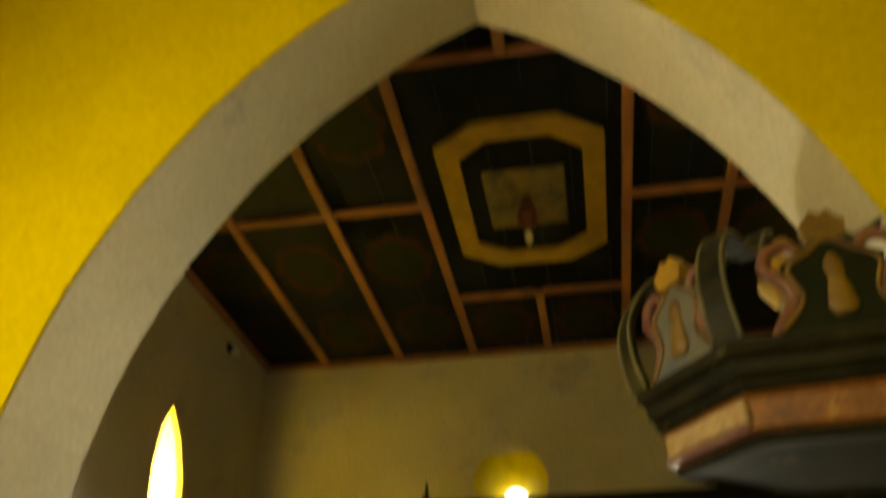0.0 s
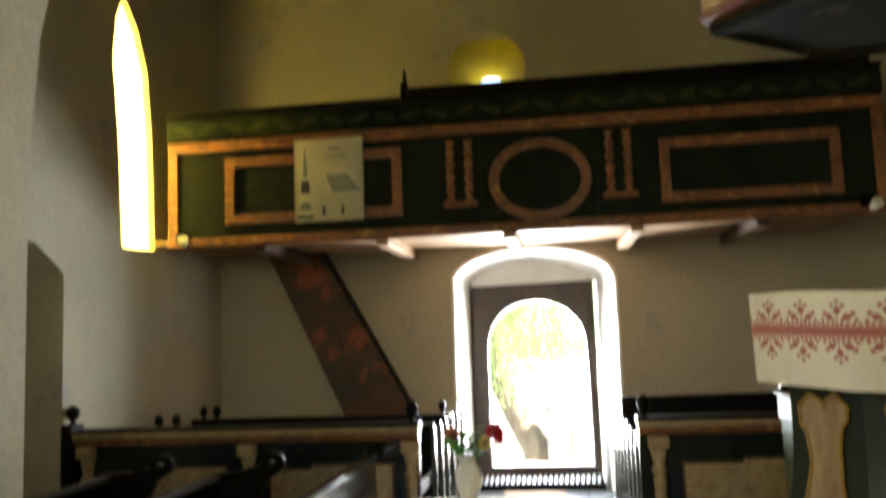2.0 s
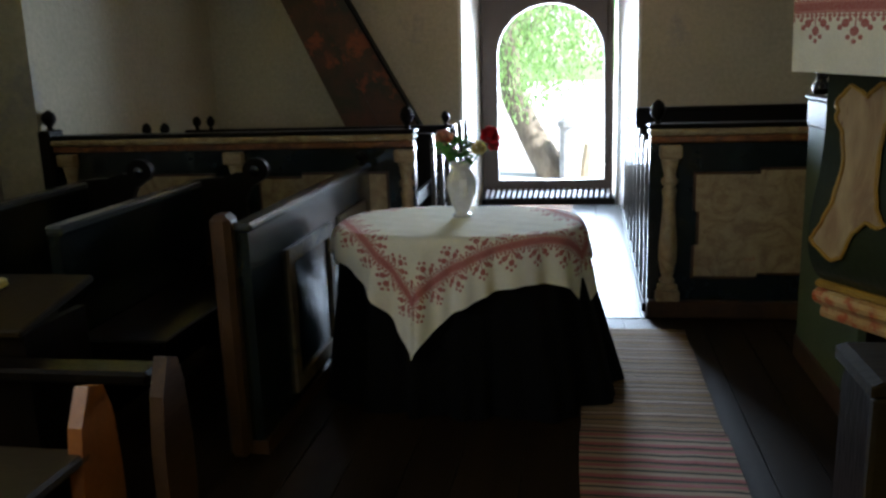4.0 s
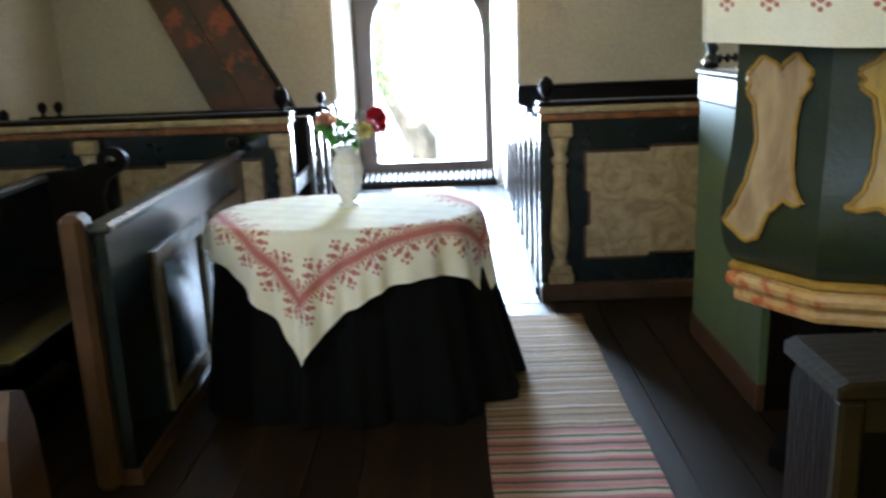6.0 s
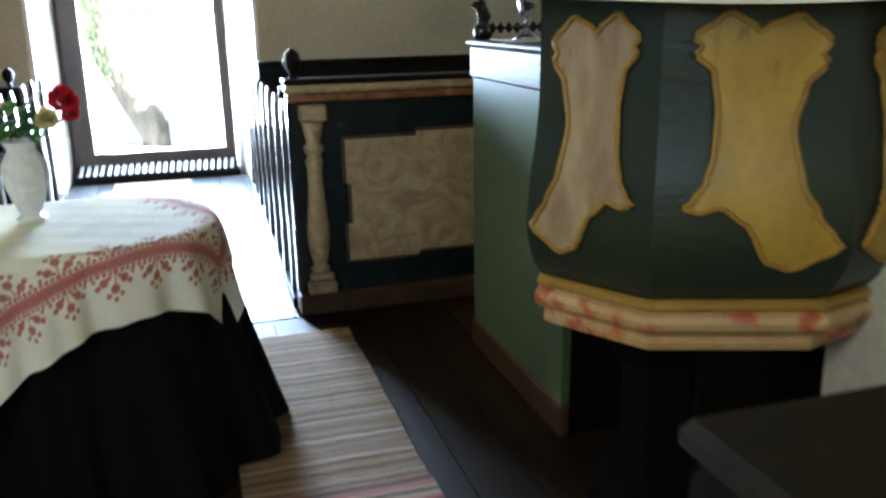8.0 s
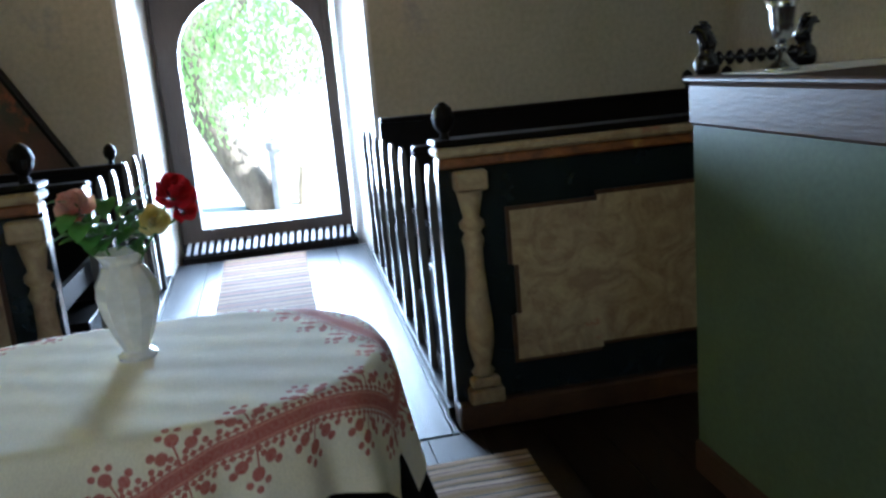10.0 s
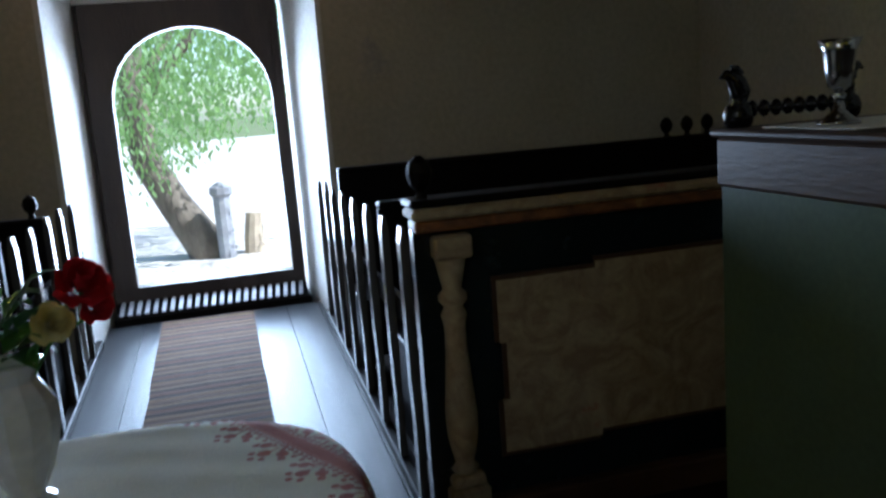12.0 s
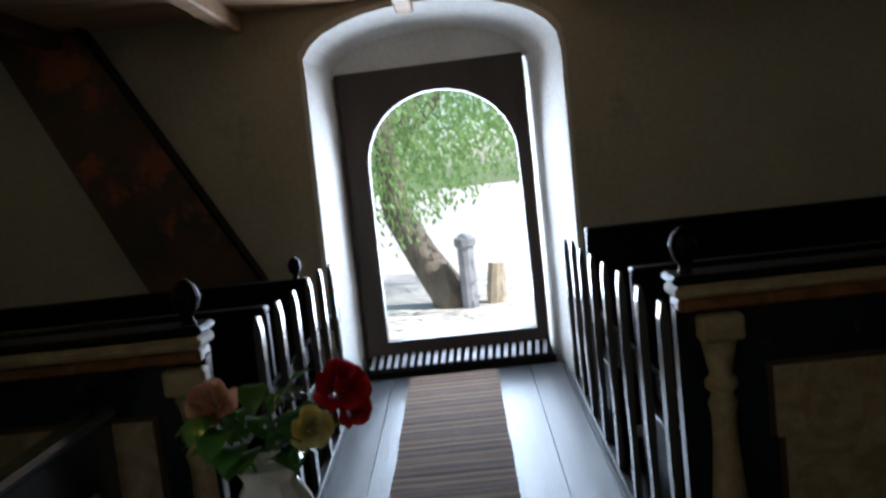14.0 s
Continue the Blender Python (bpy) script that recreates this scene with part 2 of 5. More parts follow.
rb = [bm.verts.new((x, 0.09, z)) for x, z in arc(occ[0], occ[1] - 0.02, 0.136, 0, 345, 23)]
for k in range(24):
    bm.faces.new((ra[k], ra[(k + 1) % 24], rb[(k + 1) % 24], rb[k]))
structure("trim", bm, PLASTER_WARM, "yellow painted splay of the round window", "reveal")


def side_wall(name, x_in, x_out, y0, y1, hole, label, material=PLASTER, hole_out=None):
    """A wall along y with one hole; the hole's outlines are of (y, z)."""
    bm = holed_wall([(y0, -0.2), (y1, -0.2), (y1, ZC + 0.6), (y0, ZC + 0.6)], hole, x_in, x_out, hole_out)
    for v in bm.verts:
        v.co = Vector((v.co.y, v.co.x, v.co.z))
    return structure(name, bm, material, label, "wall")


lancet = [(-2.34, 2.35), (-1.83, 2.37), (-1.89, 3.3), (-1.96, 3.8), (-2.11, 4.1), (-2.34, 4.33), (-2.45, 4.08), (-2.49, 3.75), (-2.41, 3.2)]
niche = [(-4.3, 0.3), (-3.08, 0.3), (-3.08, 2.1), (-3.4, 2.27), (-3.98, 2.27), (-4.3, 2.1)]
side_wall("wall_north", WL, WL - 0.7, -2.8, 0.1, lancet, "grey plastered side wall with a narrow lancet window")
side_wall("wall_north_niche", WL, WL - 0.3, -6.1, -2.8, niche, "grey plastered side wall with a recessed niche")
structure("wall_north_back", box(WL - 0.7, WL - 0.32, -6.1, -2.8, -0.2, ZC + 0.3), PLASTER, "shadowed plaster at the back of the niche", "wall")
structure("wall_south", box(WR, WR + 0.7, -6.1, 0.1, -0.2, ZC + 0.3), PLASTER, "plain plastered side wall behind the pulpit", "wall")

FROST = bpy.data.materials.new("frosted_yellowish_glass")
FROST.use_nodes = True
fn = FROST.node_tree
tr = fn.nodes.new("ShaderNodeBsdfTranslucent")
ft = fn.nodes.new("ShaderNodeTexNoise")
ft.inputs["Scale"].default_value = 3.0
fr_ = fn.nodes.new("ShaderNodeValToRGB")
fr_.color_ramp.elements[0].color, fr_.color_ramp.elements[1].color = (0.95, 0.9, 0.55, 1), (0.95, 0.84, 0.4, 1)
fn.links.new(ft.outputs["Fac"], fr_.inputs[0])
fn.links.new(fr_.outputs[0], tr.inputs["Color"])
fn.links.new(tr.outputs[0], fn.nodes["Material Output"].inputs["Surface"])
window = tagged(thing("window_1", WL - 0.05, 0, 0, "narrow pointed window with yellowish frosted glass", "window"), kind="structure")
bm = bmesh.new()
lo = [bm.verts.new((0, y, z)) for y, z in lancet]
hi = [bm.verts.new((-0.006, y, z)) for y, z in lancet]
bm.faces.new(lo)
bm.faces.new(hi)
for k in range(len(lancet)):
    bm.faces.new((lo[k], lo[(k + 1) % len(lancet)], hi[(k + 1) % len(lancet)], hi[k]))
part("pane", bm, FROST, window)

# chancel arch: pointed, grey soffit, yellow on the chancel side
AY0, AY1 = -5.77, -5.2
AC, AH, AS = 0.52, 1.84, 2.3
rise = 2.95
acx = (rise ** 2 + AC ** 2 - (AC - AH) ** 2) / (2 * AC - 2 * (AC - AH))
arad = acx - (AC - AH)
left_arc = [(acx - arad * math.cos(a), AS + arad * math.sin(a)) for a in (math.asin(rise / arad) * k / 14 for k in range(15))]
arch_line = [(AC - AH, -0.2)] + left_arc + [(AC + 0.9 * (AC - x), z) for x, z in reversed(left_arc[:-1])] + [(AC + 0.9 * AH, -0.2)]
arch_line = [(x + 0.012 * noise.noise((x * 3, z * 3, 2.0)) * (1 if z > 0 else 0), z + (0.01 * noise.noise((x * 3, z * 3, 7.0)) if z > 0 else 0)) for x, z in arch_line]
wall_out = [(-3.3, -0.25), (4.5, -0.25), (4.5, ZC + 0.9), (-3.3, ZC + 0.9)]
structure("wall_arch", holed_wall(wall_out, arch_line, AY0, AY1), PLASTER, "plastered wall with the wide pointed chancel arch", "wall")
structure("wall_arch_face", holed_wall(wall_out, [(AC + (x - AC) * 1.004, z + (0.006 if z > 0 else 0)) for x, z in arch_line], AY0 - 0.012, AY0 - 0.001), PLASTER_WARM, "bright yellow painted plaster round the chancel arch", "wall")
chancel_window = [(-8.15, 1.5), (-7.35, 1.5), (-7.35, 3.6), (-7.75, 4.2), (-8.15, 3.6)]
side_wall("wall_chancel_north", -2.4, -3.0, -11.2, AY0 - 0.01, chancel_window, "yellow painted chancel wall with a window", PLASTER_WARM)
structure("wall_chancel_south", box(3.3, 3.9, -11.2, AY0 - 0.02, -0.2, 6), PLASTER_WARM, "yellow painted chancel wall", "wall")
structure("wall_chancel_east", holed_wall([(-3.0, -0.2), (3.9, -0.2), (3.9, 6), (-3.0, 6)], [(0.0, 1.6), (0.9, 1.6), (0.9, 3.5), (0.45, 4.2), (0.0, 3.5)], -11.0, -11.6), PLASTER_WARM, "yellow painted end wall of the chancel with a window", "wall")
structure("ceiling_chancel", box(-3.0, 3.9, -11.6, AY0 - 0.02, 6.0, 6.2), LIME, "plain whitewashed chancel ceiling", "ceiling")

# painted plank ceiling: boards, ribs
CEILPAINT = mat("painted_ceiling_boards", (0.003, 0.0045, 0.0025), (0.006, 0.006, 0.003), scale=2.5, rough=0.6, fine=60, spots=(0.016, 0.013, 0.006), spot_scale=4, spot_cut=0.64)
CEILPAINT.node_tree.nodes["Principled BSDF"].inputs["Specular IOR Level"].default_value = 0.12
RIBRED = mat("red_brown_rib_paint", (0.3, 0.11, 0.045), (0.2, 0.07, 0.03), scale=6, rough=0.55, fine=70, stretch=(1, 0.3, 1))
GOLD = mat("ochre_gold_paint", (0.38, 0.225, 0.035), (0.27, 0.145, 0.025), scale=7, rough=0.45, fine=60, spots=(0.28, 0.13, 0.03), spot_scale=7, spot_cut=0.62)
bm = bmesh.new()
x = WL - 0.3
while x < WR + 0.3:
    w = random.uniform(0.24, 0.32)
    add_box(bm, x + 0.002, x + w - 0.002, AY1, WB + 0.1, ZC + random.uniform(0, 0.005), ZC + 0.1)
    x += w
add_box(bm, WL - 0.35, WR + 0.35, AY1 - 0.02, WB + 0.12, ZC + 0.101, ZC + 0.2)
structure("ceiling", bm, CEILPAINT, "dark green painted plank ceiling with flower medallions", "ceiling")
bm = bmesh.new()
CY = -0.53
for x, y0, y1 in ((WL + 0.04, AY1, CY), (-1.79, AY1, CY), (-0.97, AY1, CY), (-0.18, AY1, CY), (1.39, AY1, CY), (2.16, AY1, CY), (2.93, AY1, CY), (WR - 0.04, AY1, CY), (0.6, -1.72, CY), (0.6, AY1, -4.72)):
    add_box(bm, x - 0.038, x + 0.038, y0, y1, ZC - 0.05, ZC - 0.002, 0.008)
for y, x0, x1 in ((-3.22, WL, -1.83), (-3.22, -1.75, -1.01), (-3.22, -0.93, -0.22), (-1.72, -0.14, 0.562), (-1.72, 0.638, 1.35), (-4.75, -0.14, 0.562), (-4.75, 0.638, 1.35), (-3.12, 1.43, 2.12), (-3.12, 2.2, 2.89), (-3.12, 2.97, WR - 0.08), (WB - 0.03, WL, WR)):
    add_box(bm, x0, x1, y - 0.036, y + 0.036, ZC - 0.048, ZC - 0.002, 0.008)
structure("trim", bm, RIBRED, "red-brown painted ribs of the panel ceiling", "ceiling rib")
MEDAL = mat("green_medallion_paint", (0.015, 0.022, 0.003), (0.022, 0.02, 0.004), scale=9, rough=0.8, fine=50, spots=(0.035, 0.014, 0.005), spot_scale=9, spot_cut=0.6)
DULLRED = mat("dull_red_paint", (0.065, 0.023, 0.006), (0.03, 0.013, 0.004), scale=9, rough=0.85, fine=50)
bm, bm2 = bmesh.new(), bmesh.new()
for cx, cy in [(x, y) for x in (-2.1, -1.38, -0.57, 1.77, 2.55, 3.3) for y in (-4.2, -2.42, -1.2)] + [(0.2, -1.1), (1.0, -1.1)]:
    for target, r0, dz in ((bm2, 1.0, 0.004), (bm, 0.8, 0.008)):
        lo = [target.verts.new((cx + 0.29 * r0 * math.cos(a) * (1 + 0.07 * math.cos(8 * a)), cy + 0.4 * r0 * math.sin(a) * (1 + 0.07 * math.cos(8 * a)), ZC - dz)) for a in (2 * math.pi * k / 40 for k in range(40))]
        hi = [target.verts.new((v.co.x, v.co.y, ZC + 0.003)) for v in lo]
        target.faces.new(lo)
        for k in range(40):
            target.faces.new((lo[k], lo[(k + 1) % 40], hi[(k + 1) % 40], hi[k]))
structure("trim", bm2, DULLRED, "dull red borders of painted ceiling medallions", "ceiling medallion")
structure("trim", bm, MEDAL, "green painted medallions on the ceiling", "ceiling medallion")


def ring_plate(outer, inner, z0, z1):
    """A flat frame between two outlines of (x, y) pairs."""
    bm = bmesh.new()
    n = len(outer)
    v = [[bm.verts.new((x, y, z)) for x, y in line] for z in (z0, z1) for line in (outer, inner)]
    for k in range(n):
        j = (k + 1) % n
        bm.faces.new((v[0][k], v[0][j], v[1][j], v[1][k]))
        bm.faces.new((v[2][k], v[2][j], v[3][j], v[3][k]))
        bm.faces.new((v[0][k], v[0][j], v[2][j], v[2][k]))
        bm.faces.new((v[1][k], v[1][j], v[3][j], v[3][k]))
    return bm


centre = thing("ceiling_medallion", 0.62, -3.19, ZC, "octagonal ochre frame with a carved boss on the ceiling", "medallion")
outer = [(-0.61, -0.7), (-0.3, -0.93), (0.3, -0.93), (0.61, -0.7), (0.61, 0.7), (0.3, 0.93), (-0.3, 0.93), (-0.61, 0.7)]
part("frame", ring_plate(outer, [(x * 0.74, y * 0.8) for x, y in outer], -0.045, -0.004), GOLD, centre)
part("inner_board", box(-0.31, 0.31, -0.36, 0.36, -0.04, -0.004, 0.01), mat("ochre_painted_board", (0.2, 0.13, 0.04), (0.08, 0.06, 0.02), scale=6, rough=0.6, spots=(0.05, 0.05, 0.02), spot_scale=6, spot_cut=0.52), centre)
bm = lathe([(0.02, -0.34), (0.05, -0.3), (0.085, -0.22), (0.07, -0.14), (0.03, -0.07), (0.045, -0.04)], 12)
part("boss", bm, mat("dark_red_paint", (0.1, 0.012, 0.01), rough=0.4), centre, "dark red carved boss")
part("boss_tip", lathe([(0.008, -0.46), (0.03, -0.42), (0.035, -0.37), (0.015, -0.335)], 12), mat("pale_gilt", (0.75, 0.65, 0.35), rough=0.3, metal=0.5), centre, "pale gilded tip")

# ---- gallery ----
gallery = thing("gallery", 0, -1.9, 0, "painted wooden gallery with green panels and orange marbled mouldings", "gallery")
GT, GB, GL, GR = 3.42, 2.36, -2.35, 3.08
FOLIAGE = mat("leaf_frieze_paint", (0.006, 0.01, 0.005), (0.012, 0.017, 0.006), scale=6, rough=0.5, fine=60, stretch=(0.6, 1, 1.6), distort=3.0, spots=(0.025, 0.03, 0.01), spot_scale=4, spot_cut=0.6)
part("parapet_board", box(GL + 0.002, GR - 0.002, 0.01, 0.06, GB + 0.02, 3.2), GREENPAINT, gallery)
FOLIAGE.node_tree.nodes["Principled BSDF"].inputs["Specular IOR Level"].default_value = 0.1
part("frieze", box(GL + 0.002, GR - 0.002, -0.045, 0.05, 3.225, GT, 0.012), FOLIAGE, gallery, "dark frieze painted with leaves")
LEAFPAINT = mat("olive_leaf_paint", (0.04, 0.046, 0.015), (0.018, 0.024, 0.009), scale=8, rough=0.5, fine=60)
LEAFPAINT.node_tree.nodes["Principled BSDF"].inputs["Specular IOR Level"].default_value = 0.12
for k in range(26):
    x = GL + 0.14 + 0.205 * k
    tilt = 0.35 if k % 2 else -0.35
    line = []
    for j in range(16):
        a = 2 * math.pi * j / 16
        u, w = 0.095 * math.cos(a), 0.028 * math.sin(a) * (1 + 0.5 * math.cos(a))
        line.append((x + u * math.cos(tilt) - w * math.sin(tilt), 3.315 + u * math.sin(tilt) + w * math.cos(tilt)))
    part("leaf", prism(line, -0.0475, -0.04), LEAFPAINT, gallery)
part("top_rail", box(GL + 0.002, GR - 0.002, -0.075, 0.09, GT + 0.001, GT + 0.03, 0.008), DARKWOOD, gallery)
part("upper_moulding", box(GL + 0.003, GR - 0.003, -0.03, 0.0, 3.13, 3.224, 0.012), ORANGE, gallery, "orange marbled moulding")
part("lower_moulding", box(GL + 0.003, GR - 0.003, -0.05, 0.0, GB, GB + 0.08, 0.015), ORANGE, gallery, "orange marbled moulding")
part("end_moulding", box(GL + 0.004, GL + 0.09, -0.02, 0.009, GB + 0.081, 3.129, 0.008), ORANGE, gallery)
part("end_moulding", box(GR - 0.09, GR - 0.004, -0.02, 0.009, GB + 0.081, 3.129, 0.008), ORANGE, gallery)


def panel_frame(x0, x1, z0, z1, w):
    o = [(x0, z0), (x1, z0), (x1, z1), (x0, z1)]
    i = [(x0 + w, z0 + w), (x1 - w, z0 + w), (x1 - w, z1 - w), (x0 + w, z1 - w)]
    bm = ring_plate(o, i, -0.022, 0.008)
    for v in bm.verts:
        v.co = Vector((v.co.x, v.co.z, v.co.y))
    return bm


part("panel_frame", panel_frame(-1.87, -0.45, 2.54, 3.07, 0.075), ORANGE, gallery)
part("panel_frame", panel_frame(1.49, 2.765, 2.52, 3.0, 0.075), ORANGE, gallery)
bm = ring_plate([(0.605 + 0.385 * math.cos(a), 2.755 + 0.315 * math.sin(a)) for a in (2 * math.pi * k / 48 for k in range(48))],
                [(0.605 + 0.31 * math.cos(a), 2.755 + 0.245 * math.sin(a)) for a in (2 * math.pi * k / 48 for k in range(48))], -0.022, 0.008)
for v in bm.verts:
    v.co = Vector((v.co.x, v.co.z, v.co.y))
part("round_frame", bm, ORANGE, gallery)
TWIST = mat("pinkish_twist_paint", (0.27, 0.11, 0.045), (0.17, 0.065, 0.03), scale=8, rough=0.5, fine=60)
for cx in (-0.07, 0.07, 1.13, 1.26):
    bm = bmesh.new()
    rows = []
    turn = 1 if cx in (-0.07, 1.13) else -1
    for k in range(49):
        z, a = 2.62 + 0.47 * k / 48, turn * k * 0.33
        row = []
        for j in range(14):
            b = 2 * math.pi * j / 14
            r = 0.026 + 0.011 * math.cos(2 * (b - a))
            row.append(bm.verts.new((cx + r * math.cos(b), -0.014 + r * math.sin(b) * 0.9, z)))
        rows.append(row)
    for lo, hi in zip(rows, rows[1:]):
        for j in range(14):
            bm.faces.new((lo[j], lo[(j + 1) % 14], hi[(j + 1) % 14], hi[j]))
    part("twisted_column", bm, TWIST, gallery, smooth=True)
for cx in (0.0, 1.195):
    part("bracket", box(cx - 0.13, cx + 0.13, -0.04, 0.009, 2.575, 2.619, 0.01), ORANGE, gallery)
    part("pilaster_back", box(cx - 0.16, cx + 0.16, -0.008, 0.009, GB + 0.081, 3.129), GREENPAINT, gallery)
PINE = mat("pale_pine_boards", (0.42, 0.26, 0.14), (0.33, 0.19, 0.1), scale=4, stretch=(0.3, 3, 1), rough=0.6, fine=70)
y = 0.075
while y < 1.38:
    part("floor_board", box(WL + 0.004, GR - 0.004, y, min(y + 0.215, 1.395), GB + 0.06 + random.uniform(0, 0.004), GB + 0.09), PINE, gallery)
    y += 0.22
for x in (-1.6, -0.62, 0.36, 1.3, 2.2):
    # door light put into the colour: joists near the doorway pale, outer ones dark
    part("joist", box(x - 0.05, x + 0.05, 0.002, 1.395, GB - 0.04, GB + 0.058, 0.01), PINE if -0.7 < x < 1.4 else BROWNWOOD, gallery)
bench = thing("gallery_bench", 0, -1.78, 2.45, "dark plank bench back rising above the gallery parapet", "bench")
part("back_board", box(-0.4, GR - 0.01, 0.0, 0.05, 0.05, 1.13, 0.01), DARKWOOD, bench)
part("end_post", box(-0.46, -0.402, -0.02, 0.07, 0.0, 1.17, 0.01), DARKWOOD, bench)
part("finial", lathe([(0.012, 1.165), (0.02, 1.19), (0.012, 1.22), (0.016, 1.25), (0.004, 1.29)], 10), DARKWOOD, bench).location = (-0.43, 0.025, 0)
for v in (0.4, 1.5, 2.6):
    part("foot", box(v - 0.04, v + 0.04, -0.02, 0.09, 0, 0.049), DARKWOOD, bench)

PAPER = mat("cream_paper", (0.84, 0.79, 0.6), (0.8, 0.74, 0.54), scale=3, rough=0.8, fine=90, bump=0.03)
INK = mat("grey_print", (0.08, 0.08, 0.075), rough=0.8)
GREYINK = mat("light_grey_print", (0.3, 0.29, 0.25), rough=0.8)
poster = thing("poster", -1.02, -1.934, 2.845, "cream paper poster with a drawing of a church with a spire", "poster")
bm = bmesh.new()
grid = [[bm.verts.new((-0.275 + 0.055 * i, -0.006 * math.sin(i * 0.8) * math.cos(j * 0.6) - 0.002, -0.325 + 0.065 * j)) for i in range(11)] for j in range(11)]
for j in range(10):
    for i in range(10):
        bm.faces.new((grid[j][i], grid[j][i + 1], grid[j + 1][i + 1], grid[j + 1][i]))
bmesh.ops.solidify(bm, geom=bm.faces[:], thickness=0.002)
part("sheet", bm, PAPER, poster, smooth=True)
for name, outline, ink in (("spire", [(-0.205, 0.02), (-0.165, 0.02), (-0.186, 0.27)], GREYINK), ("belfry", [(-0.222, -0.1), (-0.15, -0.1), (-0.155, 0.0), (-0.217, 0.0)], INK),
                           ("tower_foot", [(-0.25, -0.3), (-0.12, -0.3), (-0.12, -0.27), (-0.25, -0.27)], INK), ("tower_skirt", [(-0.24, -0.23), (-0.13, -0.23), (-0.16, -0.17), (-0.21, -0.17)], GREYINK),
                           ("nave_roof", [(0.03, -0.1), (0.25, -0.1), (0.15, 0.04), (-0.02, 0.04)], GREYINK), ("window_mark", [(-0.05, -0.28), (-0.03, -0.28), (-0.03, -0.21), (-0.05, -0.21)], INK),
                           ("window_mark", [(0.1, -0.28), (0.12, -0.28), (0.12, -0.21), (0.1, -0.21)], INK), ("title_bar", [(0.0, 0.235), (0.1, 0.235), (0.1, 0.25), (0.0, 0.25)], GREYINK),
                           ("text_bar", [(-0.03, 0.19), (0.14, 0.19), (0.14, 0.196), (-0.03, 0.196)], GREYINK), ("text_bar", [(-0.05, 0.165), (0.15, 0.165), (0.15, 0.171), (-0.05, 0.171)], GREYINK)):
    part(name, prism(outline, -0.0125, -0.009), ink, poster)

SPOTMETAL = mat("white_lamp_metal", (0.7, 0.68, 0.62), rough=0.35)


def spot_lamp(x, y, z, rz):
    s = thing("spot_lamp", x, y, z, "small white spot lamp on a black clip base", "lamp", "spot lamps", rz=rz)
    part("base", box(-0.05, 0.05, -0.035, 0.0, -0.03, 0.05, 0.008), BLACKCLOTH, s)
    h = part("head", lathe([(0.02, -0.05), (0.035, -0.02), (0.042, 0.03), (0.036, 0.035)], 14), SPOTMETAL, s)
    h.matrix_basis = pose(0.03, -0.07, -0.02, 65, 0, 20)


spot_lamp(-2.2, -1.95, 2.43, 0)
spot_lamp(2.9, -1.95, 2.43, 0)
spot_lamp(WL, -1.5, 5.25, 90)

# ---- stair up to the gallery, seen from below ----
stair = thing("gallery_stair", 0, 0, 0, "slanting boarded underside of the wooden gallery stair", "stair")
OLDBOARD = mat("old_painted_boards", (0.13, 0.05, 0.025), (0.055, 0.045, 0.025), scale=4, rough=0.6, fine=60, spots=(0.32, 0.085, 0.03), spot_scale=2.6, spot_cut=0.53)
for n in range(2):
    a0, a1 = n * 0.5, n * 0.5 + 0.485
    part("board", prism([(-1.98 + 0.52 * a0, 2.42), (-1.98 + 0.52 * a1, 2.42), (-1.27 + 0.66 * a1, 0.9), (-1.27 + 0.66 * a0, 0.9)], -0.6 - 0.02 * n, -0.56), OLDBOARD, stair)
part("stringer", prism([(-1.455, 2.42), (-1.43, 2.42), (-0.585, 0.9), (-0.61, 0.9)], -0.66, -0.54), DARKWOOD, stair)
part("newel", box(-0.75, -0.62, -0.66, -0.52, 0, 0.9, 0.01), DARKWOOD, stair)

# ---- door ----
door = tagged(thing("door_1", 0, 0, 0, "dark wooden door frame with an arched opening, standing open", "door"), kind="structure")
OLDOAK = mat("old_oak", (0.05, 0.032, 0.02), (0.028, 0.017, 0.011), scale=4, stretch=(1, 1, 0.2), rough=0.6, fine=90, bump=0.3)
hole = [(0.0, 0.36), (0.965, 0.36), (0.955, 1.47)] + [(0.48 + 0.475 * math.cos(radians(a)), 1.47 + 0.46 * math.sin(radians(a)) ** 0.92) for a in range(10, 180, 10)] + [(0.005, 1.47)]
part("frame", holed_wall([(-0.13, 0.27), (1.04, 0.27), (1.035, 2.1), (-0.125, 2.08)], hole, -0.03, 0.07), OLDOAK, door)
part("hinge_bar", box(0.985, 1.01, -0.045, -0.031, 1.55, 1.95, 0.004), OLDOAK, door)
part("side_post", box(-0.148, -0.132, -0.02, 0.08, 0.2, 2.08), OLDOAK, door)
sill = thing("door_sill", 0, 0, 0, "black timber door sill with a ribbed foot scraper mat", "sill")
part("beam", box(-0.15, 1.06, -0.14, 0.09, -0.05, 0.2, 0.01), DARKWOOD, sill)
part("threshold", box(-0.13, 1.04, -0.028, 0.088, 0.201, 0.272), BLACKCLOTH, sill)
RUBBER = mat("shiny_worn_metal", (0.5, 0.5, 0.52), (0.34, 0.34, 0.36), rough=0.3, scale=20)


def tilted(bm):
    for v in bm.verts:
        v.co.z += 0.62 * (v.co.y + 0.135)
    return bm


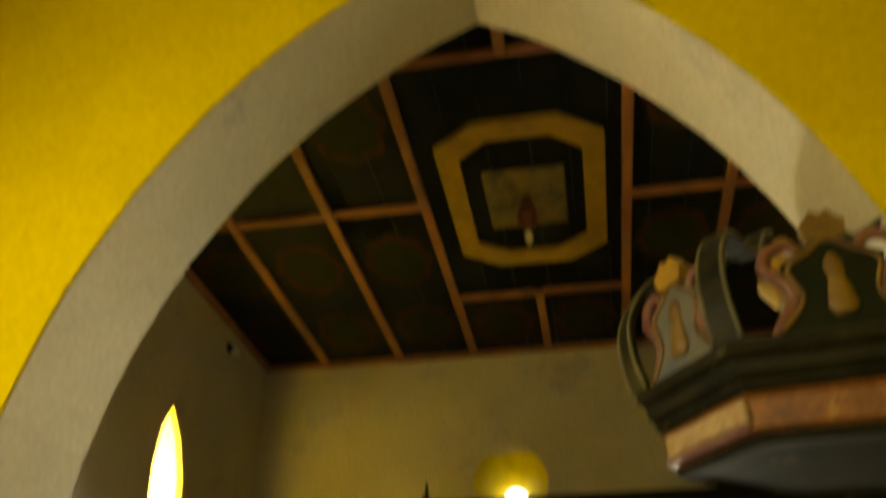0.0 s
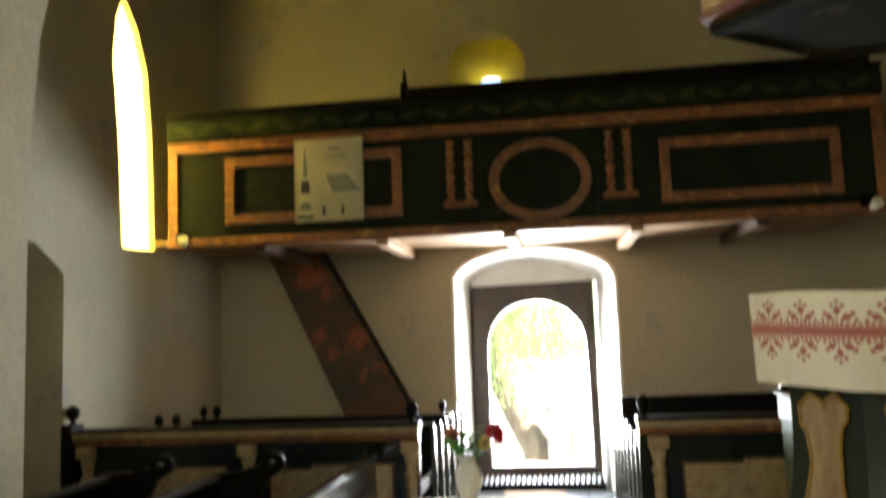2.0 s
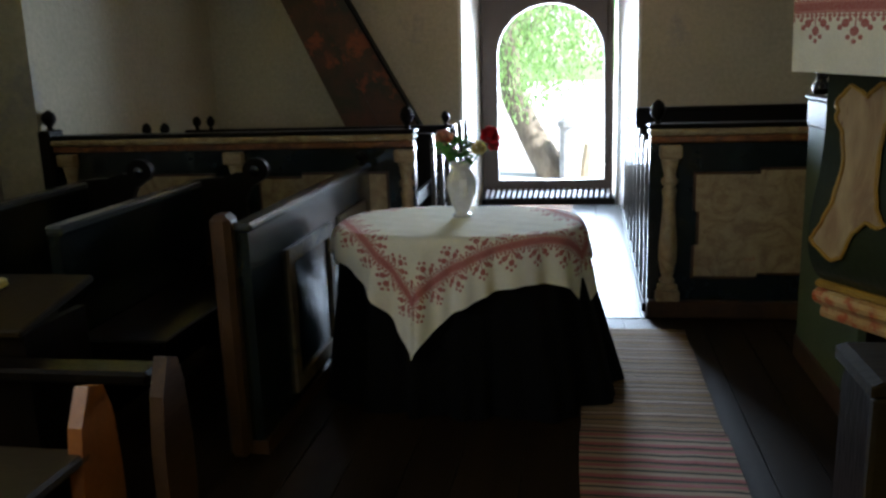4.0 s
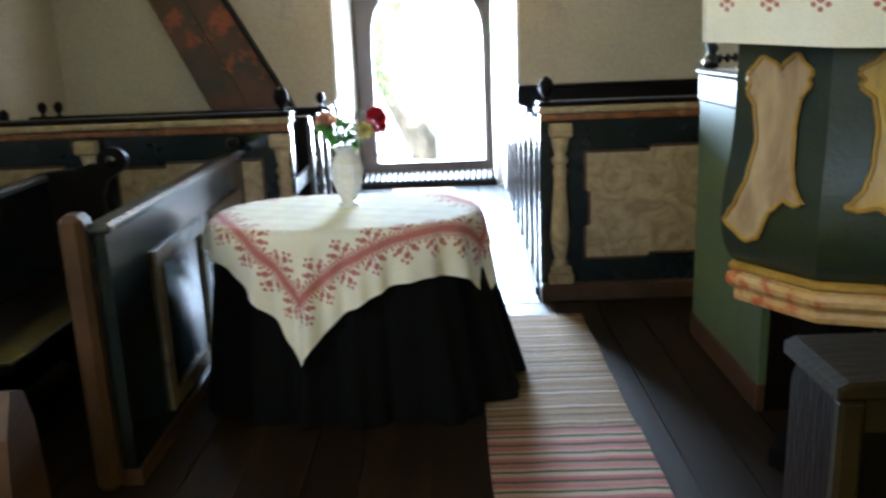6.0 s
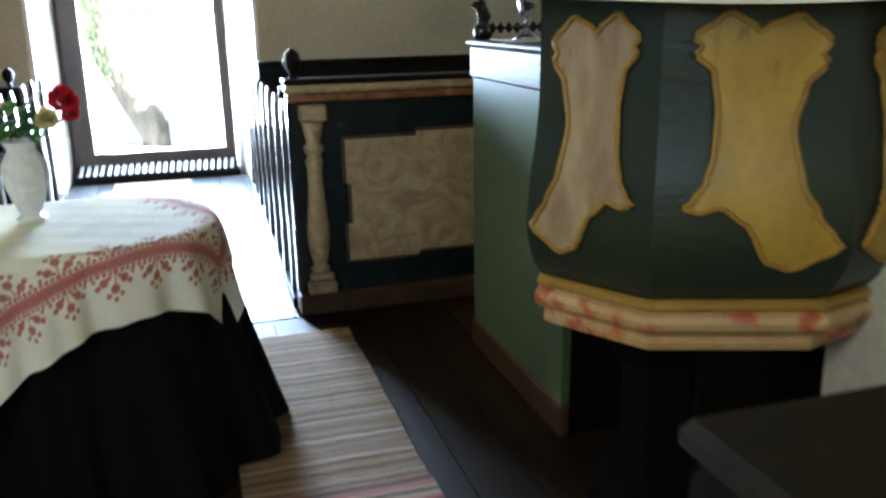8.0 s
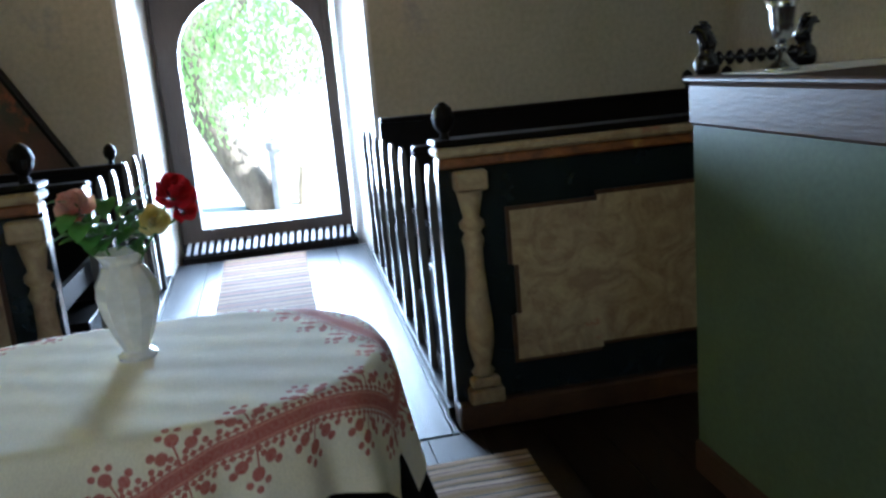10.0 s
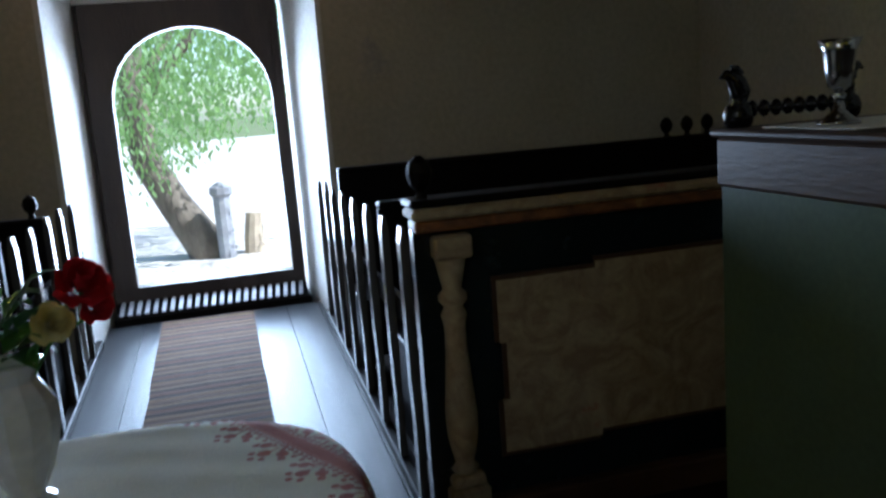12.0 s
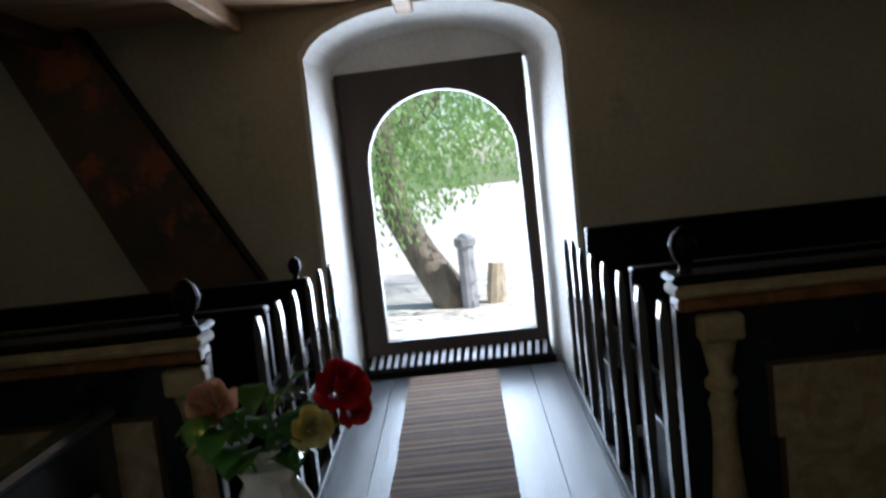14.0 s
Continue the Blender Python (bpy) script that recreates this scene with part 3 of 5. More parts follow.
part("mat_base", tilted(box(-0.13, 1.04, -0.135, -0.032, 0.201, 0.206)), BLACKCLOTH, sill)
for k in range(23):
    x = -0.12 + 0.05 * k
    bm = bmesh.new()
    lo = [bm.verts.new(c) for c in ((x, -0.132, 0.2065), (x + 0.022, -0.132, 0.2065), (x + 0.036, -0.034, 0.2065), (x + 0.014, -0.034, 0.2065))]
    hi = [bm.verts.new((v.co.x, v.co.y, 0.216)) for v in lo]
    bm.faces.new(lo)
    bm.faces.new(hi)
    for n in range(4):
        bm.faces.new((lo[n], lo[(n + 1) % 4], hi[(n + 1) % 4], hi[n]))
    part("rib", tilted(bm), RUBBER, sill)

# ---- pews ----
FRONT = -3.05


def turned_knob(h=0.13, r=0.042):
    return lathe([(r * 0.5, 0), (r * 0.35, h * 0.18), (r * 0.8, h * 0.35), (r, h * 0.6), (r * 0.75, h * 0.85), (r * 0.2, h)], 14)


def stepped_panel(x0, x1, z0, z1, y0, y1, bm=None):
    """A marbled field with stepped corners, as painted on the pew fronts."""
    a, b = (x1 - x0) * 0.34, 0.022
    return prism([(x0, z0), (x0 + a, z0), (x0 + a, z0 + b), (x1 - a * 0.4, z0 + b), (x1 - a * 0.4, z0 + 2 * b), (x1, z0 + 2 * b), (x1, z1), (x0 + a, z1), (x0 + a, z1 - b), (x0, z1 - b), (x0, z0 + (z1 - z0) * 0.62), (x0 + b, z0 + (z1 - z0) * 0.62), (x0 + b, z0 + (z1 - z0) * 0.3), (x0, z0 + (z1 - z0) * 0.3)], y0, y1, bm)


def pew_front(x0, x1, pilasters, panels, knob_x, label):
    p = thing("pew_parapet", 0, FRONT, 0, label, "pew front", "painted pew fronts")
    part("board", box(x0, x1, 0.012, 0.06, 0.1, 1.0), BLUEPAINT, p)
    part("plinth", box(x0, x1, -0.035, 0.075, 0, 0.1, 0.008), BROWNWOOD, p)
    c = part("cornice", box(x0 - 0.01, x1 + 0.01, -0.05, 0.09, 1.025, 1.06, 0.01), MARBLED, p)
    part("cornice_step", box(x0, x1, -0.03, 0.07, 0.985, 1.024, 0.008), ORANGE, p)
    part("cap_rail", box(x0 - 0.01, x1 + 0.01, -0.03, 0.11, 1.061, 1.085, 0.008), DARKWOOD, p)
    for px in pilasters:
        n = part("pilaster", lathe([(0.038, 0.2), (0.046, 0.215), (0.03, 0.235), (0.04, 0.27), (0.05, 0.33), (0.052, 0.4), (0.044, 0.5), (0.036, 0.6), (0.034, 0.68), (0.042, 0.72), (0.03, 0.745), (0.046, 0.765), (0.046, 0.785), (0.03, 0.8), (0.038, 0.84), (0.05, 0.899)], 16), MARBLED, p, smooth=True)
        n.location = (px, 0.011, 0)
        part("capital", box(-0.06, 0.06, -0.06, 0.0, 0.9, 0.973, 0.008), MARBLED, n)
        part("base", box(-0.066, 0.066, -0.062, 0.0, 0.101, 0.16, 0.008), MARBLED, n)
        part("base_step", box(-0.055, 0.055, -0.052, 0.0, 0.161, 0.199, 0.008), MARBLED, n)
    for a, b in panels:
        n = part("panel", stepped_panel(a, b, 0.24, 0.83, -0.004, 0.011), MARBLED, p)
        part("panel_edge", stepped_panel(a - 0.015, b + 0.015, 0.225, 0.845, 0.002, 0.0115), BROWNWOOD, n)
    k = part("knob", turned_knob(), DARKWOOD, p)
    k.location = (knob_x, 0.03, 1.085)
    if x0 < 0:
        part("end_post", box(x0 - 0.006, x0 + 0.07, -0.06, 0.1, 0, 1.12, 0.01), DARKWOOD, p)
        part("knob", turned_knob(0.12, 0.045), DARKWOOD, p).location = (x0 + 0.035, 0.02, 1.12)
    return p


pew_front(1.12, WR - 0.01, (1.23, 2.5, 3.6), ((1.37, 2.36), (2.62, 3.48)), 1.16, "blue-black pew front with cream marbled panel beside the aisle")
pew_front(WL + 0.01, -0.19, (-0.24, -1.27, -2.34), ((-1.12, -0.36), (-2.2, -1.42)), -0.23, "blue-black pew front with cream marbled panels by the gallery stair")

# slatted pew ends along both sides of the aisle
SLAT = mat("worn_glossy_slat", (0.1, 0.09, 0.075), (0.06, 0.05, 0.04), scale=6, stretch=(1, 1, 0.2), rough=0.22, fine=80)


def rise_at(y):
    """The aisle boards climb gently from the nave floor to the door sill."""
    return 0.15 * max(0.0, min(1.0, (y + 3.08) / 2.94))


def sloped(bm):
    for v in bm.verts:
        v.co.z += rise_at(v.co.y)
    return bm


def slat_screen(x, side, label):
    s = thing("slat_screen", x, 0, 0, label, "slatted screen", "slatted screens of the aisle")
    part("bottom_rail", sloped(box(-0.02, 0.02, -2.97, -0.53, 0.0, 0.05, 0.006)), DARKWOOD, s)
    y = -2.86 if side > 0 else -2.45
    while y < -0.5:
        h, z0 = random.uniform(0.965, 1.0), rise_at(y) + 0.051
        bm = prism([(-0.014, z0), (0.014, z0), (0.011, z0 + 0.25), (0.015, z0 + 0.42), (0.014, h - 0.05), (0.006, h), (-0.006, h), (-0.014, h - 0.05), (-0.015, z0 + 0.42), (-0.011, z0 + 0.25)], -0.026, 0.026)
        part("slat", bm, SLAT, s).location = (random.uniform(-0.004, 0.004), y, 0)
        y += random.uniform(0.3, 0.34)
    part("rear_rail", box(0.017 * side, 0.04 * side, -2.97, -0.53, 0.62, 0.7), DARKWOOD, s)
    return s


slat_screen(1.12, 1, "dark worn wooden slats along the aisle beside the marbled panel")
slat_screen(-0.19, -1, "dark worn wooden slats along the aisle below the stair")


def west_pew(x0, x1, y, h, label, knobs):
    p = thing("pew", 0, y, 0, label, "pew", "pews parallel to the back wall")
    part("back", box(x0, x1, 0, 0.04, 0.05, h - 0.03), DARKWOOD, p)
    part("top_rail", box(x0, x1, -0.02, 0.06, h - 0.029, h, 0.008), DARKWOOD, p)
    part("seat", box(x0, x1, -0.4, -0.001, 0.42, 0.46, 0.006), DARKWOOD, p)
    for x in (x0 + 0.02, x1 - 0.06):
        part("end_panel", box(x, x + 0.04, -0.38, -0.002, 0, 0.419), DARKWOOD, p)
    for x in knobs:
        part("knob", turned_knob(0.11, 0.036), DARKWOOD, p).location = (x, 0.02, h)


west_pew(1.16, WR - 0.02, -1.2, 1.07, "dark wooden pew with knobs beside the aisle door", (3.05, 3.18, 3.31))
west_pew(1.19, WR - 0.02, -2.1, 0.98, "dark wooden pew behind the marbled pew front", ())
west_pew(WL + 0.02, -0.24, -1.2, 0.97, "dark wooden pew under the gallery stair", (-0.3, -2.26, -2.38))
west_pew(WL + 0.02, -0.24, -2.1, 0.98, "dark wooden pew in the middle row below the gallery", (-2.2, -2.34))


def scroll_end():
    """A pew end seen from the side: back edge, scrolled arm head, hollowed front; an outline of (x, z), 4.5 cm thick."""
    head = [(0.3 + 0.068 * math.cos(radians(a)), 0.95 + 0.06 * math.sin(radians(a))) for a in range(-70, 215, 22)]
    return prism([(-0.06, 0.0), (0.42, 0.0), (0.42, 0.44), (0.37, 0.52), (0.3, 0.6), (0.245, 0.7), (0.24, 0.79), (0.27, 0.86)] + head + [(0.2, 0.94), (0.12, 0.915), (0.02, 0.91), (-0.06, 0.9)], -0.0225, 0.0225)


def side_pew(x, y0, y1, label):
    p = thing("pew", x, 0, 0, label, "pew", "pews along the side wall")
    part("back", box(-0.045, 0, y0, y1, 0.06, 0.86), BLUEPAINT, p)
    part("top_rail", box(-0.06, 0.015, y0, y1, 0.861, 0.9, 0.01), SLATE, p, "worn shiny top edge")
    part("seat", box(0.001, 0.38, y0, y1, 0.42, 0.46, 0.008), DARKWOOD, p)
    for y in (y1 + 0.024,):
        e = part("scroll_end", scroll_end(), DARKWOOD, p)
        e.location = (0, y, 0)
        k = part("scroll_boss", lathe([(0.03, 0), (0.024, 0.012), (0.008, 0.018)], 12), GLOSSBLACK, e)
        k.matrix_basis = pose(0.3, -0.0226, 0.95, 90, 0, 0)


GLOSSBLACK = mat("glossy_black_paint", (0.012, 0.01, 0.01), (0.008, 0.007, 0.007), rough=0.12, bump=0.03)
SLATE = mat("worn_blue_rail", (0.07, 0.075, 0.08), (0.04, 0.045, 0.05), scale=8, rough=0.2, bump=0.08, fine=70, stretch=(1, 0.3, 1))
side_pew(-1.17, -4.95, -3.75, "blue-black painted pew with a dark scrolled end")
side_pew(-1.8, -4.9, -3.75, "blue-black painted pew with a dark scrolled end near the niche")
DIMCREAM = mat("worn_brown_cream_paint", (0.16, 0.115, 0.055), (0.075, 0.05, 0.026), scale=7, rough=0.6, fine=60, distort=1.5, spots=(0.04, 0.03, 0.02), spot_scale=9, spot_cut=0.56)
front_pew = thing("pew", -0.44, 0, 0, "blue-black painted front pew with cream panels, beside the table", "pew", "pews along the side wall")
part("back", box(-0.05, 0, -4.92, -3.13, 0.06, 0.87), BLUEPAINT, front_pew)
part("top_rail", box(-0.065, 0.018, -4.93, -3.12, 0.871, 0.905, 0.012), SLATE, front_pew, "worn shiny top edge")
part("knob", turned_knob(0.07, 0.035), DARKWOOD, front_pew).location = (-0.03, -3.17, 0.905)
part("foot", box(-0.06, 0.012, -4.92, -3.13, 0, 0.059), BROWNWOOD, front_pew)
part("end_board", box(-0.13, -0.051, -4.97, -4.87, 0, 0.94, 0.02), BROWNWOOD, front_pew, "brown end board with rounded head")
for y0, y1 in ((-4.55, -3.93), (-3.8, -3.28)):
    bm = panel_frame(y0, y1, 0.1, 0.72, 0.06)
    for v in bm.verts:
        v.co = Vector((-v.co.y * 0.6 + 0.001, v.co.x, v.co.z))
    part("panel_frame", bm, DIMCREAM, front_pew, "worn brownish cream frame")

# ---- reading desk, hymn book and chairs before the side pews ----
desk = thing("reading_desk", -0.95, -5.45, 0, "low brown wooden reading desk with a sloping top", "desk")
bm = box(-0.5, 0.1, -0.2, 0.2, 0, 0.025, 0.006)
bmesh.ops.rotate(bm, verts=bm.verts, matrix=Matrix.Rotation(radians(10), 3, "X"))
bmesh.ops.translate(bm, verts=bm.verts, vec=(0, 0, 0.74))
part("sloping_top", bm, mat("olive_brown_top", (0.03, 0.02, 0.008), (0.018, 0.012, 0.006), scale=4, rough=0.6, fine=80), desk)
for m in (bpy.data.materials["olive_brown_top"], MEDAL, DULLRED):
    m.node_tree.nodes["Principled BSDF"].inputs["Specular IOR Level"].default_value = 0.1
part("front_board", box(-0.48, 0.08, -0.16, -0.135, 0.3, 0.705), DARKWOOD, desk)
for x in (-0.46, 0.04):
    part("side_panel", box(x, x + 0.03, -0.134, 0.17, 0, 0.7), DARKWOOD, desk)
book = thing("hymn_book", -1.2, -5.4, 0.772, "yellowish hymn book with red lettering bars lying on the desk", "book", rz=-12)
bm = box(-0.1, 0.1, -0.07, 0.07, 0, 0.03, 0.006)
bmesh.ops.rotate(bm, verts=bm.verts, matrix=Matrix.Rotation(radians(10), 3, "X"))
part("body", bm, mat("cream_book_cover", (0.66, 0.55, 0.22), (0.6, 0.5, 0.25), rough=0.5), book)
bm = box(-0.06, 0.06, -0.03, 0.02, 0.031, 0.0335)
bmesh.ops.rotate(bm, verts=bm.verts, matrix=Matrix.Rotation(radians(10), 3, "X"))
part("title_block", bm, mat("red_print", (0.45, 0.05, 0.03), rough=0.5), book)


# wood with the warm orange light on it put into its base colour
ORANGE_LIT_WOOD = mat("orange_lit_wood", (0.36, 0.13, 0.035), (0.26, 0.085, 0.025), scale=5, rough=0.3, fine=70)

def curved_end(h, w):
    """An end board with a bowed front edge, an outline of (y, z), 4 cm thick along x."""
    line = [(-w, 0.0), (w, 0.0)] + [(w + 0.03 * math.sin(math.pi * k / 8), h * k / 8) for k in range(1, 8)] + [(w * 0.7, h), (-w * 0.4, h + 0.02)] + [(-w - 0.04 * math.sin(math.pi * k / 8), h * (1 - k / 8)) for k in range(1, 8)]
    bm = prism(line, -0.02, 0.02)
    for v in bm.verts:
        v.co = Vector((v.co.y, v.co.x, v.co.z))
    return bm


part("lower_shelf", box(-0.48, 0.52, -0.27, -0.165, 0.6, 0.64, 0.01), DARKWOOD, desk)
part("curved_end", curved_end(0.66, 0.05), BROWNWOOD, desk, "brown end board with bowed edge").location = (0.55, -0.22, 0)
stool = thing("choir_bench", -1.0, -6.0, 0, "short brown bench with a curved arm coloured as orange-lit wood", "bench")
part("seat", box(-0.6, 0.46, -0.17, 0.15, 0.44, 0.475, 0.01), mat("olive_brown_seat", (0.035, 0.024, 0.011), (0.02, 0.014, 0.007), scale=4, rough=0.6, stretch=(0.2, 1, 1), fine=80), stool)
part("arm_end", curved_end(0.62, 0.06), ORANGE_LIT_WOOD, stool, "curved arm coloured as orange-lit wood").location = (0.44, 0.2, 0)
part("arm_end", curved_end(0.62, 0.06), ORANGE_LIT_WOOD, stool, "curved arm coloured as orange-lit wood").location = (-0.58, 0.2, 0)
for x in (-0.5, 0.36):
    part("leg_board", box(x, x + 0.04, -0.12, 0.1, 0, 0.439), DARKWOOD, stool)

# ---- the table with its cloths, vase and roses ----
TX, TY, TH, RX, RY = 0.21, -4.1, 0.755, 0.52, 0.365
table = thing("table", TX, TY, 0, "oval wooden table hidden under two cloths", "table")
bm = lathe([(1.0, TH - 0.035), (1.0, TH - 0.012)], 40)
for v in bm.verts:
    v.co.x, v.co.y = v.co.x * (RX - 0.02), v.co.y * (RY - 0.02)
part("tabletop", bm, BROWNWOOD, table)
for sx in (-1, 1):
    for sy in (-1, 1):
        part("leg", tube([(0.26 * sx, 0.18 * sy, 0), (0.26 * sx, 0.18 * sy, TH - 0.035)], 0.025), BROWNWOOD, table)


def oval(a, grow=0.0):
    c, s_ = math.cos(a), math.sin(a)
    r = ((abs(c) / (RX + grow)) ** 2.6 + (abs(s_) / (RY + grow)) ** 2.6) ** (-1 / 2.6)
    return r * c, r * s_


skirt = bmesh.new()
rows = []
N = 160
for j in range(12):
    f = j / 11
    row = []
    for k in range(N):
        a = 2 * math.pi * k / N
        x, y = oval(a, 0.006 + 0.06 * f + 0.1 * f * max(0, math.cos(a)) ** 2)
        w = 0.025 * f * math.sin(13 * a + 1.3 * math.sin(3 * a)) + 0.012 * f * math.sin(29 * a)
        row.append(skirt.verts.new((x * (1 + w / 0.4), y * (1 + w / 0.4), (TH - 0.01) * (1 - f) + 0.004)))
    rows.append(row)
for lo, hi in zip(rows, rows[1:]):
    for k in range(N):
        skirt.faces.new((lo[k], lo[(k + 1) % N], hi[(k + 1) % N], hi[k]))
skirt.faces.new(rows[0])
s = part("under_cloth", skirt, BLACKCLOTH, None, smooth=True)
tagged(s, "black cloth hanging from the table down to the floor", "tablecloth").location = (TX, TY, 0)


def embroidered(name, band, width):
    """White linen with a red woven band and flower motifs; UV holds metres along the hem and metres from it."""
    m = mat(name, (0.8, 0.77, 0.68), (0.74, 0.71, 0.61), scale=9, rough=0.9, fine=240, bump=0.1)
    nt = m.node_tree
    b = nt.nodes["Principled BSDF"]
    base = b.inputs["Base Color"].links[0].from_socket
    uv = node(nt, "ShaderNodeTexCoord").outputs["UV"]
    sep = node(nt, "ShaderNodeSeparateXYZ")
    nt.links.new(uv, sep.inputs[0])

    def calc(op, p, q=None, clamp=False):
        n = node(nt, "ShaderNodeMath")
        n.operation, n.use_clamp = op, clamp
        for k, value in enumerate((p, q)):
            if value is None:
                continue
            if isinstance(value, (int, float)):
                n.inputs[k].default_value = value
            else:
                nt.links.new(value, n.inputs[k])
        return n.outputs[0]

    off = calc("ABSOLUTE", calc("SUBTRACT", sep.outputs[1], band))
    stripe = calc("LESS_THAN", off, width / 2)
    inner = calc("LESS_THAN", calc("ABSOLUTE", calc("SUBTRACT", off, width * 0.36)), width * 0.05)
    period = 0.26
    u = calc("SUBTRACT", calc("PINGPONG", sep.outputs[0], period / 2), period / 4)
    teeth = calc("LESS_THAN", calc("ABSOLUTE", calc("SUBTRACT", off, width * 0.68)), calc("MULTIPLY", calc("PINGPONG", sep.outputs[0], 0.008), 0.9))
    # flower heads, leaves and stems
    def blob(du, dv, r):
        return calc("LESS_THAN", calc("ADD", calc("POWER", calc("ABSOLUTE", calc("SUBTRACT", u, du)), 2.0), calc("POWER", calc("ABSOLUTE", calc("SUBTRACT", off, dv)), 2.0)), r * r)
    h = width * 0.5
    marks = [blob(0.0, h + 0.05, 0.013), blob(0.0, h + 0.078, 0.007), blob(-0.018, h + 0.066, 0.007), blob(0.018, h + 0.066, 0.007), blob(-0.028, h + 0.028, 0.012), blob(0.028, h + 0.028, 0.012),
             blob(-0.044, h + 0.04, 0.008), blob(0.044, h + 0.04, 0.008), blob(-0.052, h + 0.018, 0.006), blob(0.052, h + 0.018, 0.006), blob(-0.014, h + 0.018, 0.006), blob(0.014, h + 0.018, 0.006)]
    total = calc("MAXIMUM", stripe, teeth)
    for k in marks:
        total = calc("MAXIMUM", total, k)
    stem = calc("MULTIPLY", calc("LESS_THAN", calc("ABSOLUTE", calc("SUBTRACT", u, 0.002)), 0.002), calc("LESS_THAN", off, width * 0.5 + 0.05))
    total = calc("MAXIMUM", total, stem)
    thread = node(nt, "ShaderNodeTexNoise", Scale=160.0, Detail=2.0)
    nt.links.new(uv, thread.inputs["Vector"])
    total = calc("MULTIPLY", total, calc("ADD", 0.62, calc("MULTIPLY", thread.outputs["Fac"], 0.45)), True)
    red = node(nt, "ShaderNodeMix")
    red.data_type = "RGBA"
    nt.links.new(inner, red.inputs[0])
    red.inputs[6].default_value, red.inputs[7].default_value = (0.36, 0.035, 0.04, 1), (0.55, 0.2, 0.17, 1)
    mx = node(nt, "ShaderNodeMix")
    mx.data_type = "RGBA"
    nt.links.new(total, mx.inputs[0])
    nt.links.new(base, mx.inputs[6])
    nt.links.new(red.outputs[2], mx.inputs[7])
    nt.links.new(mx.outputs[2], b.inputs["Base Color"])
    return m


HALF = 0.645
bm = bmesh.new()
uvl = bm.loops.layers.uv.new("cloth")
M = 72
turn = radians(27)


def drape(u, v):
    """Where a point of the square cloth comes to lie: flat on the table, then down over its edge in folds."""
    x, y = u * math.cos(turn) - v * math.sin(turn), u * math.sin(turn) + v * math.cos(turn)
    r, a = math.hypot(x, y), math.atan2(y, x)
    ex, ey = oval(a, 0.012)
    e = math.hypot(ex, ey)
    if r <= e:
        return Vector((x, y, TH + 0.004 + 0.0015 * math.sin(40 * u) * math.sin(36 * v)))
    d = r - e
    bend = 0.03
    out = bend * (1 - math.exp(-d / bend)) + 0.1 * d
    drop = max(0.0, d - 0.6 * bend * (1 - math.exp(-d / bend)))
    fold = 0.05 * min(d, 0.3) * (math.sin(17 * a + 2 * math.sin(2 * a)) + 0.6 * math.sin(31 * a + 1)) * 1.3
    k = (e + out + fold) / e
    return Vector((ex * k, ey * k, TH + 0.004 - drop))


grid = [[bm.verts.new(drape(HALF * (2 * i / M - 1), HALF * (2 * j / M - 1))) for i in range(M + 1)] for j in range(M + 1)]
for j in range(M):
    for i in range(M):
        f = bm.faces.new((grid[j][i], grid[j][i + 1], grid[j + 1][i + 1], grid[j + 1][i]))
        for loop, (p, q) in zip(f.loops, ((i, j), (i + 1, j), (i + 1, j + 1), (i, j + 1))):
            u, v = abs(HALF * (2 * p / M - 1)), abs(HALF * (2 * q / M - 1))
            loop[uvl].uv = (min(u, v), HALF - max(u, v))
cloth = part("tablecloth", bm, embroidered("embroidered_linen", 0.17, 0.036), None, smooth=True)
tagged(cloth, "white tablecloth with red embroidered border laid over the table", "tablecloth").location = (TX, TY, 0)

VX, VY, VZ = 0.215, -4.02, TH + 0.008
vase = thing("vase", VX, VY, VZ, "white faceted porcelain vase standing on the table", "vase")
PORCELAIN = mat("white_porcelain", (0.78, 0.78, 0.8), (0.74, 0.74, 0.77), scale=4, rough=0.15, fine=40, bump=0.02, coat=0.5)
part("body", lathe([(0.042, 0), (0.044, 0.008), (0.028, 0.018), (0.032, 0.03), (0.048, 0.063), (0.062, 0.107), (0.069, 0.147), (0.066, 0.174), (0.052, 0.2), (0.043, 0.213), (0.043, 0.222)], 12), PORCELAIN, vase)
part("rim", lathe([(0.043, 0.222), (0.048, 0.233), (0.057, 0.245), (0.053, 0.247), (0.04, 0.23)], 12), PORCELAIN, vase)
flowers = thing("flower_bunch", VX, VY, VZ + 0.21, "red, pink and cream roses with green leaves in the vase", "flowers")
LEAF = mat("rose_leaf", (0.05, 0.17, 0.025), (0.08, 0.22, 0.04), scale=20, rough=0.45, fine=60)


